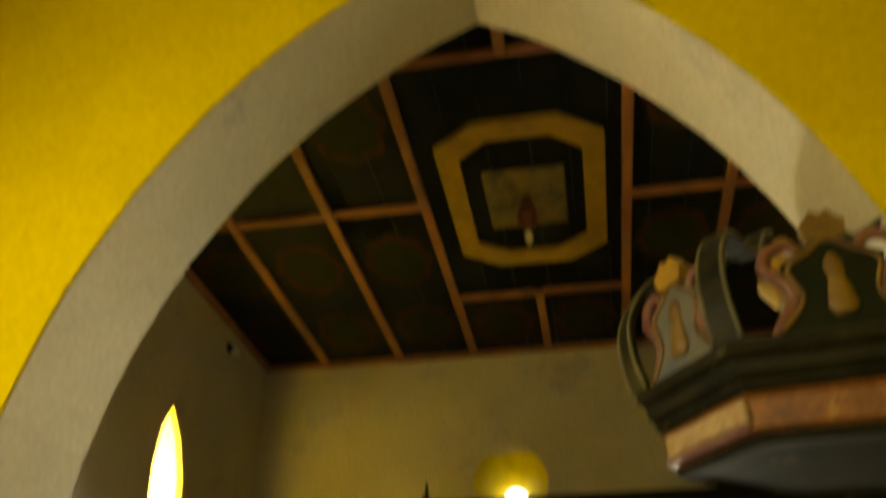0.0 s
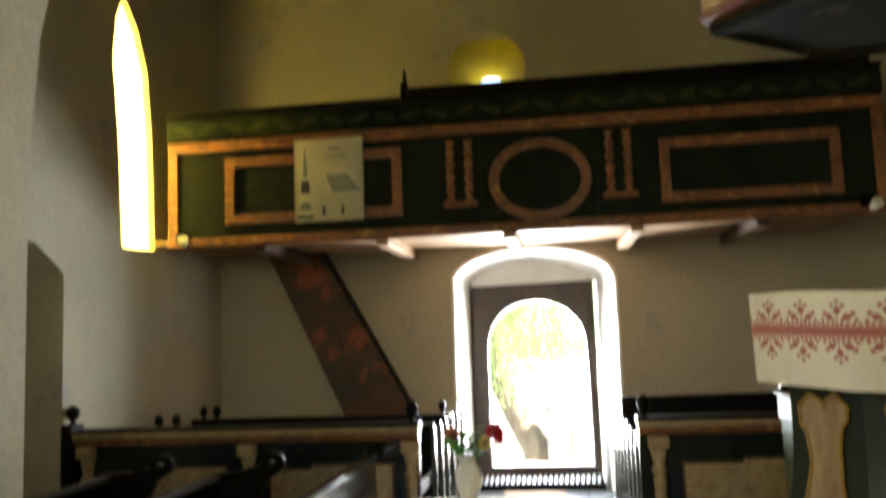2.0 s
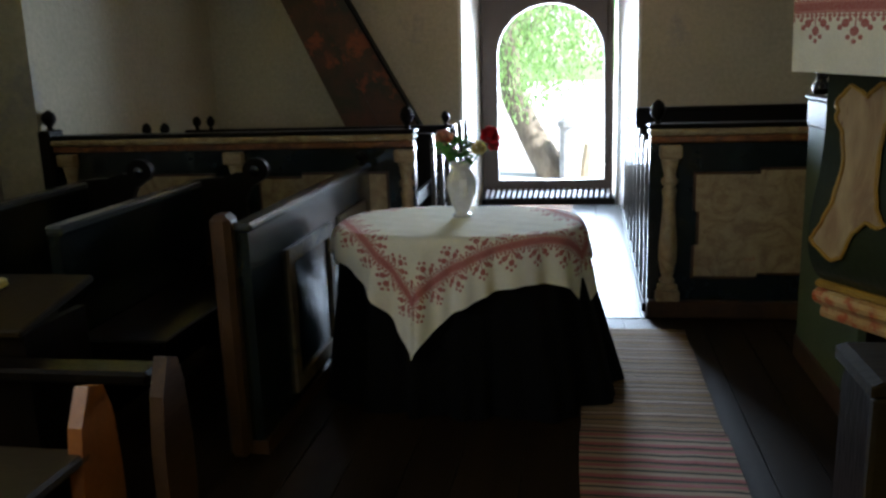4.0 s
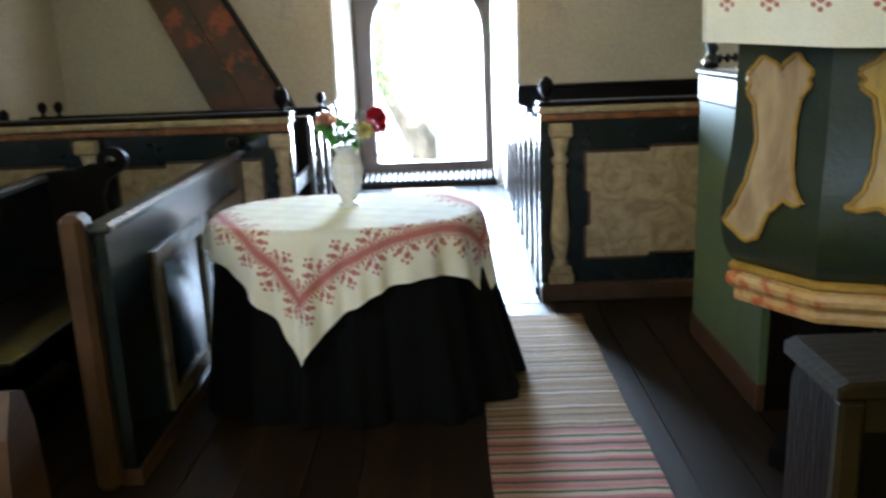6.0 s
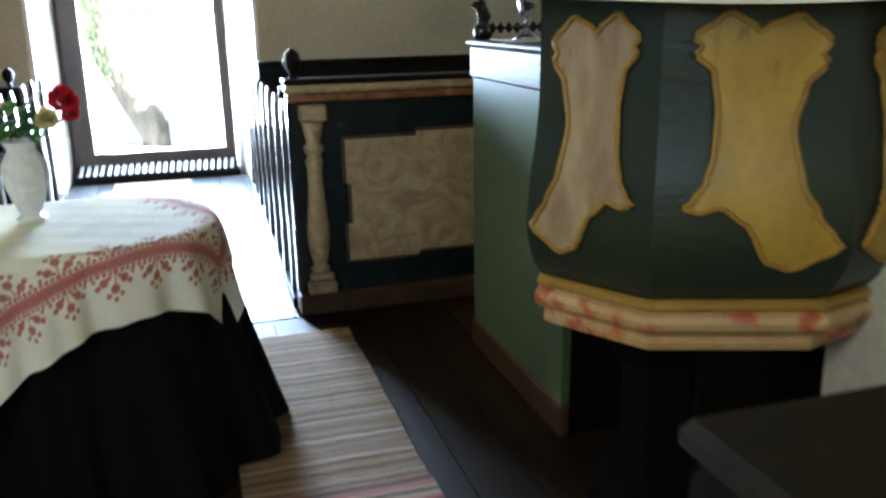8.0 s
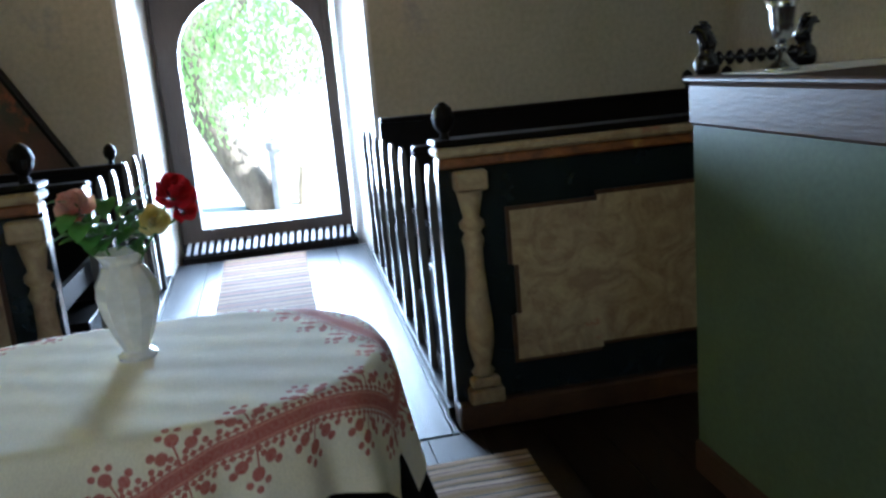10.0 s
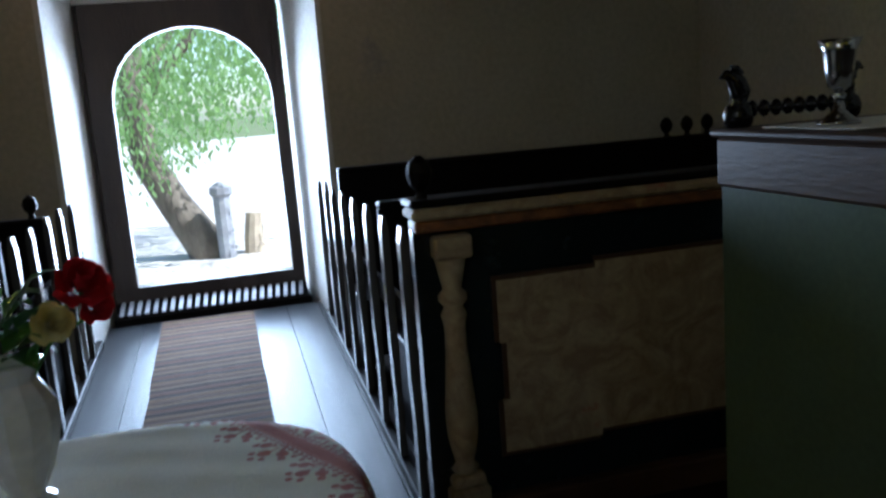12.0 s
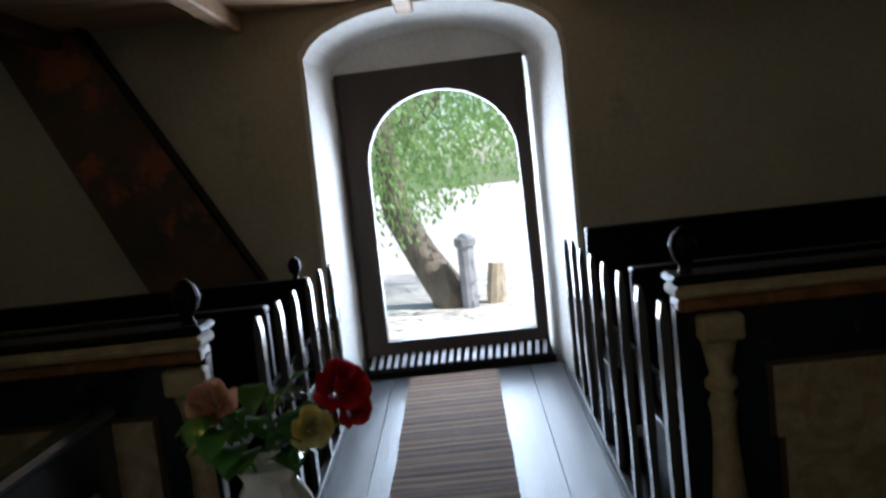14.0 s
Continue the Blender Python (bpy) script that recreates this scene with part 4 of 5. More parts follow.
def rose(parent, x, y, z, r, material, label, lean):
    bm = bmesh.new()
    for k in range(22):
        f = k / 22
        a = k * 2.4
        pr = r * (0.2 + 0.8 * f)
        lift = r * (0.75 - 0.75 * f)
        w = r * (0.4 + 0.35 * f)
        grid = []
        for j in range(4):
            t_ = j / 3
            row = []
            for i in range(5):
                s_ = (i - 2) / 2
                ang = a + s_ * w / max(pr, 0.3 * r) * (0.5 + 0.5 * math.sin(math.pi * min(1, t_ * 0.8 + 0.2)))
                rad = pr * (0.25 + 0.75 * t_ ** 0.7) + r * 0.16 * t_ ** 3 * f + random.uniform(-0.03, 0.03) * r
                row.append(bm.verts.new((rad * math.cos(ang), rad * math.sin(ang), -0.35 * r + (lift + r * 0.85 * (1 - 0.6 * f)) * t_ - r * 0.12 * s_ * s_ * t_ + random.uniform(-0.03, 0.03) * r)))
            grid.append(row)
        for j in range(3):
            for i in range(4):
                bm.faces.new((grid[j][i], grid[j][i + 1], grid[j + 1][i + 1], grid[j + 1][i]))
    ob = part("rose", bm, material, parent, label, smooth=True)
    ob.matrix_basis = Matrix.Translation((x, y, z)) @ Matrix.Rotation(radians(lean[0]), 4, "X") @ Matrix.Rotation(radians(lean[1]), 4, "Y")
    part("stem", tube([(0, 0, -0.05), (x * 0.5, y * 0.5, z * 0.55), (x, y, z - 0.3 * r)], 0.003, 6), LEAF, parent)


PETAL_RED = mat("red_petal", (0.68, 0.02, 0.035), (0.55, 0.012, 0.025), scale=30, rough=0.6, fine=80, bump=0.05)
PETAL_PINK = mat("pink_cream_petal", (0.82, 0.6, 0.45), (0.8, 0.26, 0.22), scale=14, rough=0.6, fine=80, bump=0.05)
PETAL_CREAM = mat("cream_petal", (0.82, 0.68, 0.2), (0.8, 0.74, 0.42), scale=14, rough=0.6, fine=80, bump=0.05)
rose(flowers, 0.135, -0.03, 0.155, 0.045, PETAL_RED, "red rose", (50, 25))
rose(flowers, 0.15, -0.02, 0.115, 0.03, PETAL_RED, "red rose", (75, 35))
rose(flowers, -0.07, -0.03, 0.145, 0.043, PETAL_PINK, "pink and cream rose", (50, -15))
rose(flowers, 0.09, -0.07, 0.105, 0.034, PETAL_CREAM, "cream yellow rose", (70, 25))
for k in range(34):
    a = random.uniform(0, 2 * math.pi)
    ln, wd = random.uniform(0.05, 0.09), random.uniform(0.02, 0.032)
    bm = bmesh.new()
    rows = [(0, 0.1), (0.3, 0.9), (0.6, 1.0), (0.85, 0.6), (1.0, 0.05)]
    va = [[bm.verts.new((ln * f, wd * g * s_, 0.02 * math.sin(3 * f) + 0.25 * wd * abs(s_) * g)) for s_ in (-1, 0, 1)] for f, g in rows]
    for lo, hi in zip(va, va[1:]):
        for i in range(2):
            bm.faces.new((lo[i], lo[i + 1], hi[i + 1], hi[i]))
    lf = part("leaf", bm, LEAF, flowers, smooth=True)
    rr = random.uniform(0.02, 0.06)
    lf.matrix_basis = Matrix.Translation((rr * math.cos(a) - 0.025, rr * math.sin(a), random.uniform(0.035, 0.125))) @ Matrix.Rotation(a, 4, "Z") @ Matrix.Rotation(radians(random.uniform(-50, 20)), 4, "Y")

# ---- rugs ----


def striped(name, colors, scale):
    m = mat(name, (0.3, 0.2, 0.12), rough=0.95, fine=200)
    nt = m.node_tree
    b = nt.nodes["Principled BSDF"]
    tc = node(nt, "ShaderNodeTexCoord")
    sep = node(nt, "ShaderNodeSeparateXYZ")
    nt.links.new(tc.outputs["Object"], sep.inputs[0])
    wob = node(nt, "ShaderNodeTexNoise", Scale=5.0, Detail=2.0)
    nt.links.new(tc.outputs["Object"], wob.inputs["Vector"])
    add = node(nt, "ShaderNodeMath")
    add.operation = "MULTIPLY_ADD"
    nt.links.new(wob.outputs["Fac"], add.inputs[0])
    add.inputs[1].default_value = 0.02
    nt.links.new(sep.outputs[1], add.inputs[2])
    fr = node(nt, "ShaderNodeMath")
    fr.operation = "MULTIPLY"
    nt.links.new(add.outputs[0], fr.inputs[0])
    fr.inputs[1].default_value = scale
    fract = node(nt, "ShaderNodeMath")
    fract.operation = "FRACT"
    nt.links.new(fr.outputs[0], fract.inputs[0])
    ramp = node(nt, "ShaderNodeValToRGB")
    ramp.color_ramp.interpolation = "CONSTANT"
    n = len(colors)
    while len(ramp.color_ramp.elements) < n:
        ramp.color_ramp.elements.new(0.5)
    for k, (pos, col) in enumerate(colors):
        ramp.color_ramp.elements[k].position = pos
        ramp.color_ramp.elements[k].color = (*col, 1)
    nt.links.new(fract.outputs[0], ramp.inputs[0])
    hsv = [x for x in nt.nodes if x.type == "HUE_SAT"][0]
    nt.links.new(ramp.outputs[0], hsv.inputs["Color"])
    return m


def rug(name, x0, x1, y0, y1, z, material, label):
    """A woven strip that follows the floor under it."""
    bm = bmesh.new()
    ny = int((y1 - y0) / 0.03)
    rows = []
    for j in range(ny + 1):
        y = y0 + (y1 - y0) * j / ny
        w = 0.006 * noise.noise((0.0, y * 3, 1.0))
        w2 = 0.006 * noise.noise((5.0, y * 3, 1.0))
        rows.append([bm.verts.new((x0 + w + (x1 + w2 - x0 - w) * i / 8, y, z + (rise_at(y) if x1 < 0.7 else 0.0) + 0.003 * noise.noise((i * 0.9, y * 6, 0.0)) + (0.0015 if j % 2 else 0))) for i in range(9)])
    for lo, hi in zip(rows, rows[1:]):
        for i in range(8):
            bm.faces.new((lo[i], lo[i + 1], hi[i + 1], hi[i]))
    bmesh.ops.recalc_face_normals(bm, faces=bm.faces)
    r = bmesh.ops.extrude_face_region(bm, geom=bm.faces[:])
    for v in [g for g in r["geom"] if isinstance(g, bmesh.types.BMVert)]:
        v.co.z -= 0.008
    return tagged(part(name, bm, material, smooth=False), label, "rug")


TAN, OCHRE, PINK, CREAM, DARKG, BROWN = (0.22, 0.14, 0.08), (0.2, 0.12, 0.04), (0.29, 0.085, 0.085), (0.31, 0.22, 0.15), (0.04, 0.04, 0.03), (0.09, 0.045, 0.028)
rug("rag_rug", 0.75, 1.3, -4.66, -3.32, 0.012, striped("ochre_striped_weave", [(0.0, TAN), (0.2, DARKG), (0.28, OCHRE), (0.48, TAN), (0.6, BROWN), (0.68, CREAM), (0.86, DARKG), (0.92, OCHRE)], 7.5), "tan and ochre striped rag rug on the boards")
rug("rag_rug", 0.745, 1.305, -6.9, -4.63, 0.02, striped("pink_striped_weave", [(0.0, PINK), (0.18, CREAM), (0.4, DARKG), (0.5, CREAM), (0.62, PINK), (0.8, TAN), (0.9, DARKG)], 8.0), "pink and cream striped rag rug on the boards")
rug("aisle_runner", 0.13, 0.68, -3.7, -0.2, 0.012, striped("brown_striped_weave", [(0.0, (0.075, 0.038, 0.02)), (0.18, (0.13, 0.075, 0.035)), (0.36, (0.035, 0.022, 0.016)), (0.5, (0.1, 0.045, 0.024)), (0.72, (0.05, 0.03, 0.02)), (0.86, (0.14, 0.09, 0.045))], 4.5), "brown striped woven runner along the aisle")

# ---- pulpit and canopy ----
PX, PY = 1.9, -4.85
OCT = [(-0.41, -0.12), (-0.255, -0.386), (0.115, -0.515), (0.48, -0.41), (0.64, -0.08), (-0.14, 0.25)]
pulpit = thing("pulpit", PX, PY, 0, "many-sided blue-black pulpit with cream and gold cartouches", "pulpit")
PULPITPAINT = mat("pulpit_blue_green_paint", (0.02, 0.03, 0.03), (0.028, 0.034, 0.015), scale=2.2, rough=0.32, fine=60, spots=(0.035, 0.045, 0.05), spot_scale=6, spot_cut=0.62)
PINKMARBLE = mat("pink_marbled_moulding", (0.56, 0.4, 0.2), (0.5, 0.3, 0.1), scale=3, rough=0.4, fine=50, distort=1.5, spots=(0.42, 0.1, 0.035), spot_scale=4.5, spot_cut=0.53)
PULPITPAINT.node_tree.nodes["Principled BSDF"].inputs["Specular IOR Level"].default_value = 0.3
part("foot_post", lathe([(0.55, 0), (0.55, 0.06), (0.3, 0.1), (0.28, 0.42), (0.6, 0.59)], ring=OCT), BLACKCLOTH, pulpit)
# added dark board: stands in for the darkness below the pulpit, covers the pier
part("shade_panel", box(0.0, 0.4, -0.24, -0.21, 0, 0.58), DARKWOOD, pulpit)
part("base_moulding", lathe([(0.78, 0.595), (0.9, 0.598), (0.935, 0.604), (0.945, 0.62), (0.935, 0.636), (0.945, 0.645), (0.985, 0.652), (1.012, 0.664), (1.018, 0.68), (1.005, 0.694), (0.97, 0.702)], ring=OCT), PINKMARBLE, pulpit, "pink and cream marbled moulding")
part("gold_bead", lathe([(0.95, 0.703), (0.985, 0.705), (1.0, 0.712), (0.998, 0.723), (0.975, 0.73)], ring=OCT), GOLD, pulpit)
BODY = [(p[0], p[2]) for p in spline([(0.955, 0, 0.731), (1.02, 0, 0.765), (1.065, 0, 0.82), (1.08, 0, 0.88), (1.06, 0, 0.98), (1.02, 0, 1.08), (1.0, 0, 1.2), (1.0, 0, 1.41)], 5)]
part("body", lathe(BODY, ring=OCT), PULPITPAINT, pulpit)
part("rim", lathe([(1.0, 1.411), (1.05, 1.425), (1.08, 1.45), (1.08, 1.52)], ring=OCT), DARKWOOD, pulpit)


def body_scale(z):
    for (r0, z0), (r1, z1) in zip(BODY, BODY[1:]):
        if z0 <= z <= z1:
            return r0 + (r1 - r0) * (z - z0) / (z1 - z0)
    return 1.0


def cartouche(side, material, edge_material, label, flip=False):
    """A carved, waisted field with a raised rim on one face of the pulpit."""
    (x0, y0), (x1, y1) = OCT[side], OCT[side + 1]
    n = Vector((y1 - y0, x0 - x1, 0)).normalized()
    if n.dot(Vector((x0 + x1, y0 + y1, 0))) < 0:
        n = -n

    def along(stops, f):
        for (f0, v0), (f1, v1) in zip(stops, stops[1:]):
            if f <= f1:
                k = (f - f0) / (f1 - f0)
                return v0 + (v1 - v0) * k * k * (3 - 2 * k)
        return stops[-1][1]

    # sides from foot to head, then the foot with its ear, hanging lobe and other ear
    low = ((0, 0.06), (0.04, 0.1), (0.14, 0.18), (0.3, 0.26), (0.55, 0.3), (0.75, 0.25), (0.86, 0.15), (0.9, 0.18), (0.95, 0.14), (1, 0.19))
    high = ((0, 0.86), (0.04, 0.81), (0.14, 0.75), (0.3, 0.71), (0.55, 0.7), (0.75, 0.73), (0.86, 0.83), (0.9, 0.8), (0.95, 0.85), (1, 0.78))
    foot = ((0, 0.87), (0.08, 0.848), (0.3, 0.815), (0.44, 0.83), (0.62, 0.92), (0.76, 0.952), (0.9, 0.942), (1, 0.952))
    head = ((0, 1.31), (0.22, 1.342), (0.42, 1.328), (0.55, 1.31), (0.62, 1.328), (0.82, 1.35), (1, 1.32))

    def at(s_, f, off):
        q = s_ + 0.5 if not flip else 0.5 - s_
        z = along(foot, q) + (along(head, q) - along(foot, q)) * f
        u = along(low, f) + (along(high, f) - along(low, f)) * q
        u = 1 - u if flip else u
        k = body_scale(max(0.74, min(1.41, z)))
        p = Vector((x0 + (x1 - x0) * u, y0 + (y1 - y0) * u, 0)) * k
        return Vector((p.x, p.y, z)) + n * off

    bm = bmesh.new()
    cols, rws = 20, 30
    g = [[bm.verts.new(at(-0.5 + i / cols, j / rws, 0.007)) for i in range(cols + 1)] for j in range(rws + 1)]
    for j in range(rws):
        for i in range(cols):
            bm.faces.new((g[j][i], g[j][i + 1], g[j + 1][i + 1], g[j + 1][i]))
    field = part("cartouche", bm, material, pulpit, label, smooth=True)
    loop = [at(-0.5 + i / cols, 0, 0.01) for i in range(cols)] + [at(0.5, j / rws, 0.01) for j in range(rws)] + [at(0.5 - i / cols, 1, 0.01) for i in range(cols)] + [at(-0.5, 1 - j / rws, 0.01) for j in range(rws)]
    part("carved_rim", tube(loop + loop[:1], 0.0065, 6), edge_material, field)


CREAMFIELD = mat("cream_cartouche_paint", (0.42, 0.31, 0.18), (0.26, 0.16, 0.09), scale=7, rough=0.4, fine=50, stretch=(1, 1, 0.35), distort=1.2, spots=(0.17, 0.08, 0.055), spot_scale=5, spot_cut=0.58)
GOLDFIELD = mat("gold_cartouche_paint", (0.42, 0.27, 0.035), (0.34, 0.2, 0.025), scale=6, rough=0.35, fine=50, stretch=(1, 1, 0.5), distort=1.0, spots=(0.18, 0.1, 0.02), spot_scale=6, spot_cut=0.6)
cartouche(0, CREAMFIELD, GOLD, "cream marbled cartouche with gilded rim")
cartouche(1, GOLDFIELD, GOLD, "gold painted cartouche with gilded rim", True)
cartouche(2, GOLDFIELD, GOLD, "gold painted cartouche with gilded rim")

# cloth over the pulpit's rim
bm = bmesh.new()
uvl = bm.loops.layers.uv.new("cloth")
ring = []
for (xa, ya), (xb, yb) in zip((OCT[5], *OCT[:4]), OCT[:5]):
    for k in range(14):
        ring.append((xa + (xb - xa) * k / 14, ya + (yb - ya) * k / 14))
ring = ring[4:]
length, last = 0, None
cols = []
for k, (x, y) in enumerate(ring):
    if last:
        length += math.hypot(x - last[0], y - last[1]) * 1.15
    last = (x, y)
    col = []
    for j in range(11):
        f = j / 10
        wave = 1 + (0.012 * math.sin(length * 26) + 0.01 * math.sin(length * 11 + 1)) * f
        kk = 1.3 * wave
        col.append((bm.verts.new((x * kk, y * kk, 1.685 - 0.31 * f + 0.012 * math.sin(length * 5))), (length, 0.31 * (1 - f))))
    col.insert(0, (bm.verts.new((x * 0.9, y * 0.9, 1.695 + 0.012 * math.sin(length * 5))), (length, 0.47)))
    cols.append(col)
for c0, c1 in zip(cols, cols[1:]):
    for j in range(11):
        quad = (c0[j], c1[j], c1[j + 1], c0[j + 1])
        f = bm.faces.new([q[0] for q in quad])
        for loop, q in zip(f.loops, quad):
            loop[uvl].uv = q[1]
pc = part("pulpit_cloth", bm, embroidered("embroidered_pulpit_linen", 0.185, 0.036), None, smooth=True)
tagged(pc, "white cloth with red embroidered band hung round the pulpit", "cloth").location = (PX, PY, 0)
book_rest = thing("book_rest", PX, PY, 1.521, "dark wooden book rest on the pulpit's rim", "book rest")
part("board", lathe([(1.02, 0), (1.1, 0.04), (1.1, 0.13)], ring=OCT), DARKWOOD, book_rest)

canopy = thing("pulpit_canopy", 1.83, -5.17, -0.085, "carved many-sided canopy over the pulpit with painted scroll crests", "canopy")
K = 1.7
BLACKGOLD = mat("black_gilt_moulding", (0.006, 0.0075, 0.007), (0.022, 0.02, 0.01), scale=5, rough=0.4, fine=60, stretch=(1, 1, 3), spots=(0.085, 0.07, 0.035), spot_scale=7, spot_cut=0.6)
BLACKGOLD.node_tree.nodes["Principled BSDF"].inputs["Specular IOR Level"].default_value = 0.1
CAN = [(-0.41, -0.17), (-0.25, -0.39), (0.19, -0.45), (0.56, -0.32), (0.6, 0.06), (-0.12, 0.06)]
part("underside", lathe([(0.01, 2.628), (1.2, 2.626), (1.46, 2.61), (1.5, 2.62), (1.5, 2.64)], ring=CAN), BLACKGOLD, canopy)
part("lower_fascia", lathe([(1.5, 2.641), (1.57, 2.65), (1.57, 2.665), (1.53, 2.67), (1.56, 2.75), (1.6, 2.765)], ring=CAN), ORANGE, canopy, "orange and cream painted fascia")
(x0, y0), (x1, y1) = CAN[0], CAN[1]
ax = Vector((x1 - x0, y1 - y0, 0)).normalized()
wide = math.hypot(x1 - x0, y1 - y0) * 0.79
small_side = Matrix.Translation(((x0 + x1) / 2 * 1.565, (y0 + y1) / 2 * 1.565, 0)) @ Matrix((ax, Vector((-ax.y, ax.x, 0)), Vector((0, 0, 1)))).transposed().to_4x4()
part("fascia_panel", box(-wide + 0.02, wide - 0.012, -0.016, 0.02, 2.672, 2.752, 0.005), mat("aged_cream_paint", (0.42, 0.31, 0.17), (0.3, 0.18, 0.1), scale=9, rough=0.55, fine=60, distort=1.5, spots=(0.2, 0.08, 0.06), spot_scale=10, spot_cut=0.6), canopy, "aged cream painted panel").matrix_basis = small_side
part("pink_bead", box(-wide + 0.01, wide - 0.008, -0.022, 0.01, 2.645, 2.662, 0.005), mat("pink_paint", (0.2, 0.06, 0.07), (0.26, 0.14, 0.13), scale=8, rough=0.5), canopy, "dull pink bead").matrix_basis = small_side
part("cornice", lathe([(1.58, 2.766), (1.63, 2.785), (1.63, 2.8), (1.68, 2.82), (1.7, 2.86), (1.77, 2.88), (1.77, 2.92), (1.7, 2.935)], ring=CAN), BLACKGOLD, canopy, "black moulding with worn gilding")
part("roof", lathe([(1.68, 2.936), (1.2, 3.0), (0.3, 3.1)], ring=CAN), DARKWOOD, canopy)
DULLGOLD = mat("dull_ochre_paint", (0.19, 0.11, 0.022), (0.1, 0.05, 0.014), scale=9, rough=0.5, fine=60, spots=(0.08, 0.04, 0.02), spot_scale=9, spot_cut=0.58)
SCROLLRED = mat("rosy_scroll_paint", (0.12, 0.034, 0.02), (0.19, 0.085, 0.06), scale=8, rough=0.5, fine=50, spots=(0.05, 0.03, 0.02), spot_scale=12, spot_cut=0.6)
SCROLLBLUE = mat("grey_blue_field_paint", (0.075, 0.1, 0.13), (0.14, 0.125, 0.085), scale=12, rough=0.45, fine=50, spots=(0.1, 0.13, 0.17), spot_scale=6, spot_cut=0.55)
for side in (0, 1, 2):
    (x0, y0), (x1, y1) = CAN[side], CAN[side + 1]
    c = Vector(((x0 + x1) / 2, (y0 + y1) / 2, 0)) * (K - 0.06)
    ax = Vector((x1 - x0, y1 - y0, 0)).normalized()
    half = math.hypot(x1 - x0, y1 - y0) * K / 2 * (0.8 if side != 1 else 0.62)
    frame_m = Matrix.Translation((c.x, c.y, 2.93)) @ Matrix((ax, Vector((-ax.y, ax.x, 0)), Vector((0, 0, 1)))).transposed().to_4x4()
    field = prism([(-half * 0.85, 0), (half * 0.85, 0), (half * 0.55, 0.12), (half * 0.7, 0.26), (half * 0.3, 0.32), (0, 0.36), (-half * 0.3, 0.32), (-half * 0.7, 0.26), (-half * 0.55, 0.12)], -0.02, 0.02)
    ob = part("crest", field, SCROLLBLUE if side == 0 else GREENPAINT, canopy, "painted crest field between carved scrolls")
    ob.matrix_basis = frame_m
    for sx in (-1, 1):
        raw = [(sx * half * 0.95, 0, 0.01), (sx * half * 0.82, 0, 0.06), (sx * half * 0.6, 0, 0.13), (sx * half * 0.68, 0, 0.2), (sx * half * 0.9, 0, 0.25), (sx * half * 0.86, 0, 0.32), (sx * half * 0.6, 0, 0.345), (sx * half * 0.42, 0, 0.31), (sx * half * 0.5, 0, 0.26)]
        pts = spline(raw, 5)
        part("scroll", tube(pts, [0.03 - 0.014 * abs(k / len(pts) - 0.45) * 2 for k in range(len(pts))], 9), SCROLLRED, ob, smooth=True)
    rim_pts = spline([(-half * 0.85, -0.022, 0.02), (-half * 0.5, -0.022, 0.12), (-half * 0.62, -0.022, 0.24), (-half * 0.28, -0.022, 0.3), (0, -0.022, 0.34), (half * 0.28, -0.022, 0.3), (half * 0.62, -0.022, 0.24), (half * 0.5, -0.022, 0.12), (half * 0.85, -0.022, 0.02)], 5)
    part("rim", tube(rim_pts, 0.009, 6), DULLGOLD, ob, smooth=True)
    part("palmette", prism([(-0.06, 0.34), (0.06, 0.34), (0.075, 0.4), (0.045, 0.43), (0.03, 0.455), (0, 0.44), (-0.03, 0.455), (-0.045, 0.43), (-0.075, 0.4)], -0.03, 0.03), GOLD if side == 0 else DULLGOLD, ob)
    fig = part("figure", lathe([(0.03, 0.05), (0.05, 0.08), (0.038, 0.14), (0.026, 0.19), (0.032, 0.22), (0.03, 0.25), (0.01, 0.28)], 14), DULLGOLD, ob, "small ochre carved ornament", smooth=True)
    fig.matrix_basis = Matrix.Translation((0, -0.022, 0)) @ Matrix.Diagonal((1, 0.45, 1, 1))
OLIVEEDGE = mat("worn_olive_edge_paint", (0.14, 0.13, 0.07), (0.07, 0.065, 0.035), scale=9, rough=0.6, fine=60)


# volute ribs that rise from the corners to the middle: flat bent boards with a worn pale edge
def ribbon(line, out, wide, thick):
    """A bent board along a line: wide across, thick outward."""
    bm = bmesh.new()
    side = Vector((-out.y, out.x, 0))
    rows = []
    for k, p in enumerate(line):
        d = (line[min(k + 1, len(line) - 1)] - line[max(k - 1, 0)]).normalized()
        n = d.cross(side).normalized()
        w = wide * (1 - 0.35 * k / len(line))
        rows.append([bm.verts.new(p + side * (w * sx) + n * (thick * sn)) for sx, sn in ((-1, -1), (1, -1), (1, 1), (-1, 1))])
    for lo, hi in zip(rows, rows[1:]):
        for j in range(4):
            bm.faces.new((lo[j], lo[(j + 1) % 4], hi[(j + 1) % 4], hi[j]))
    bm.faces.new(rows[0])
    bm.faces.new(rows[-1][::-1])
    return bm, rows


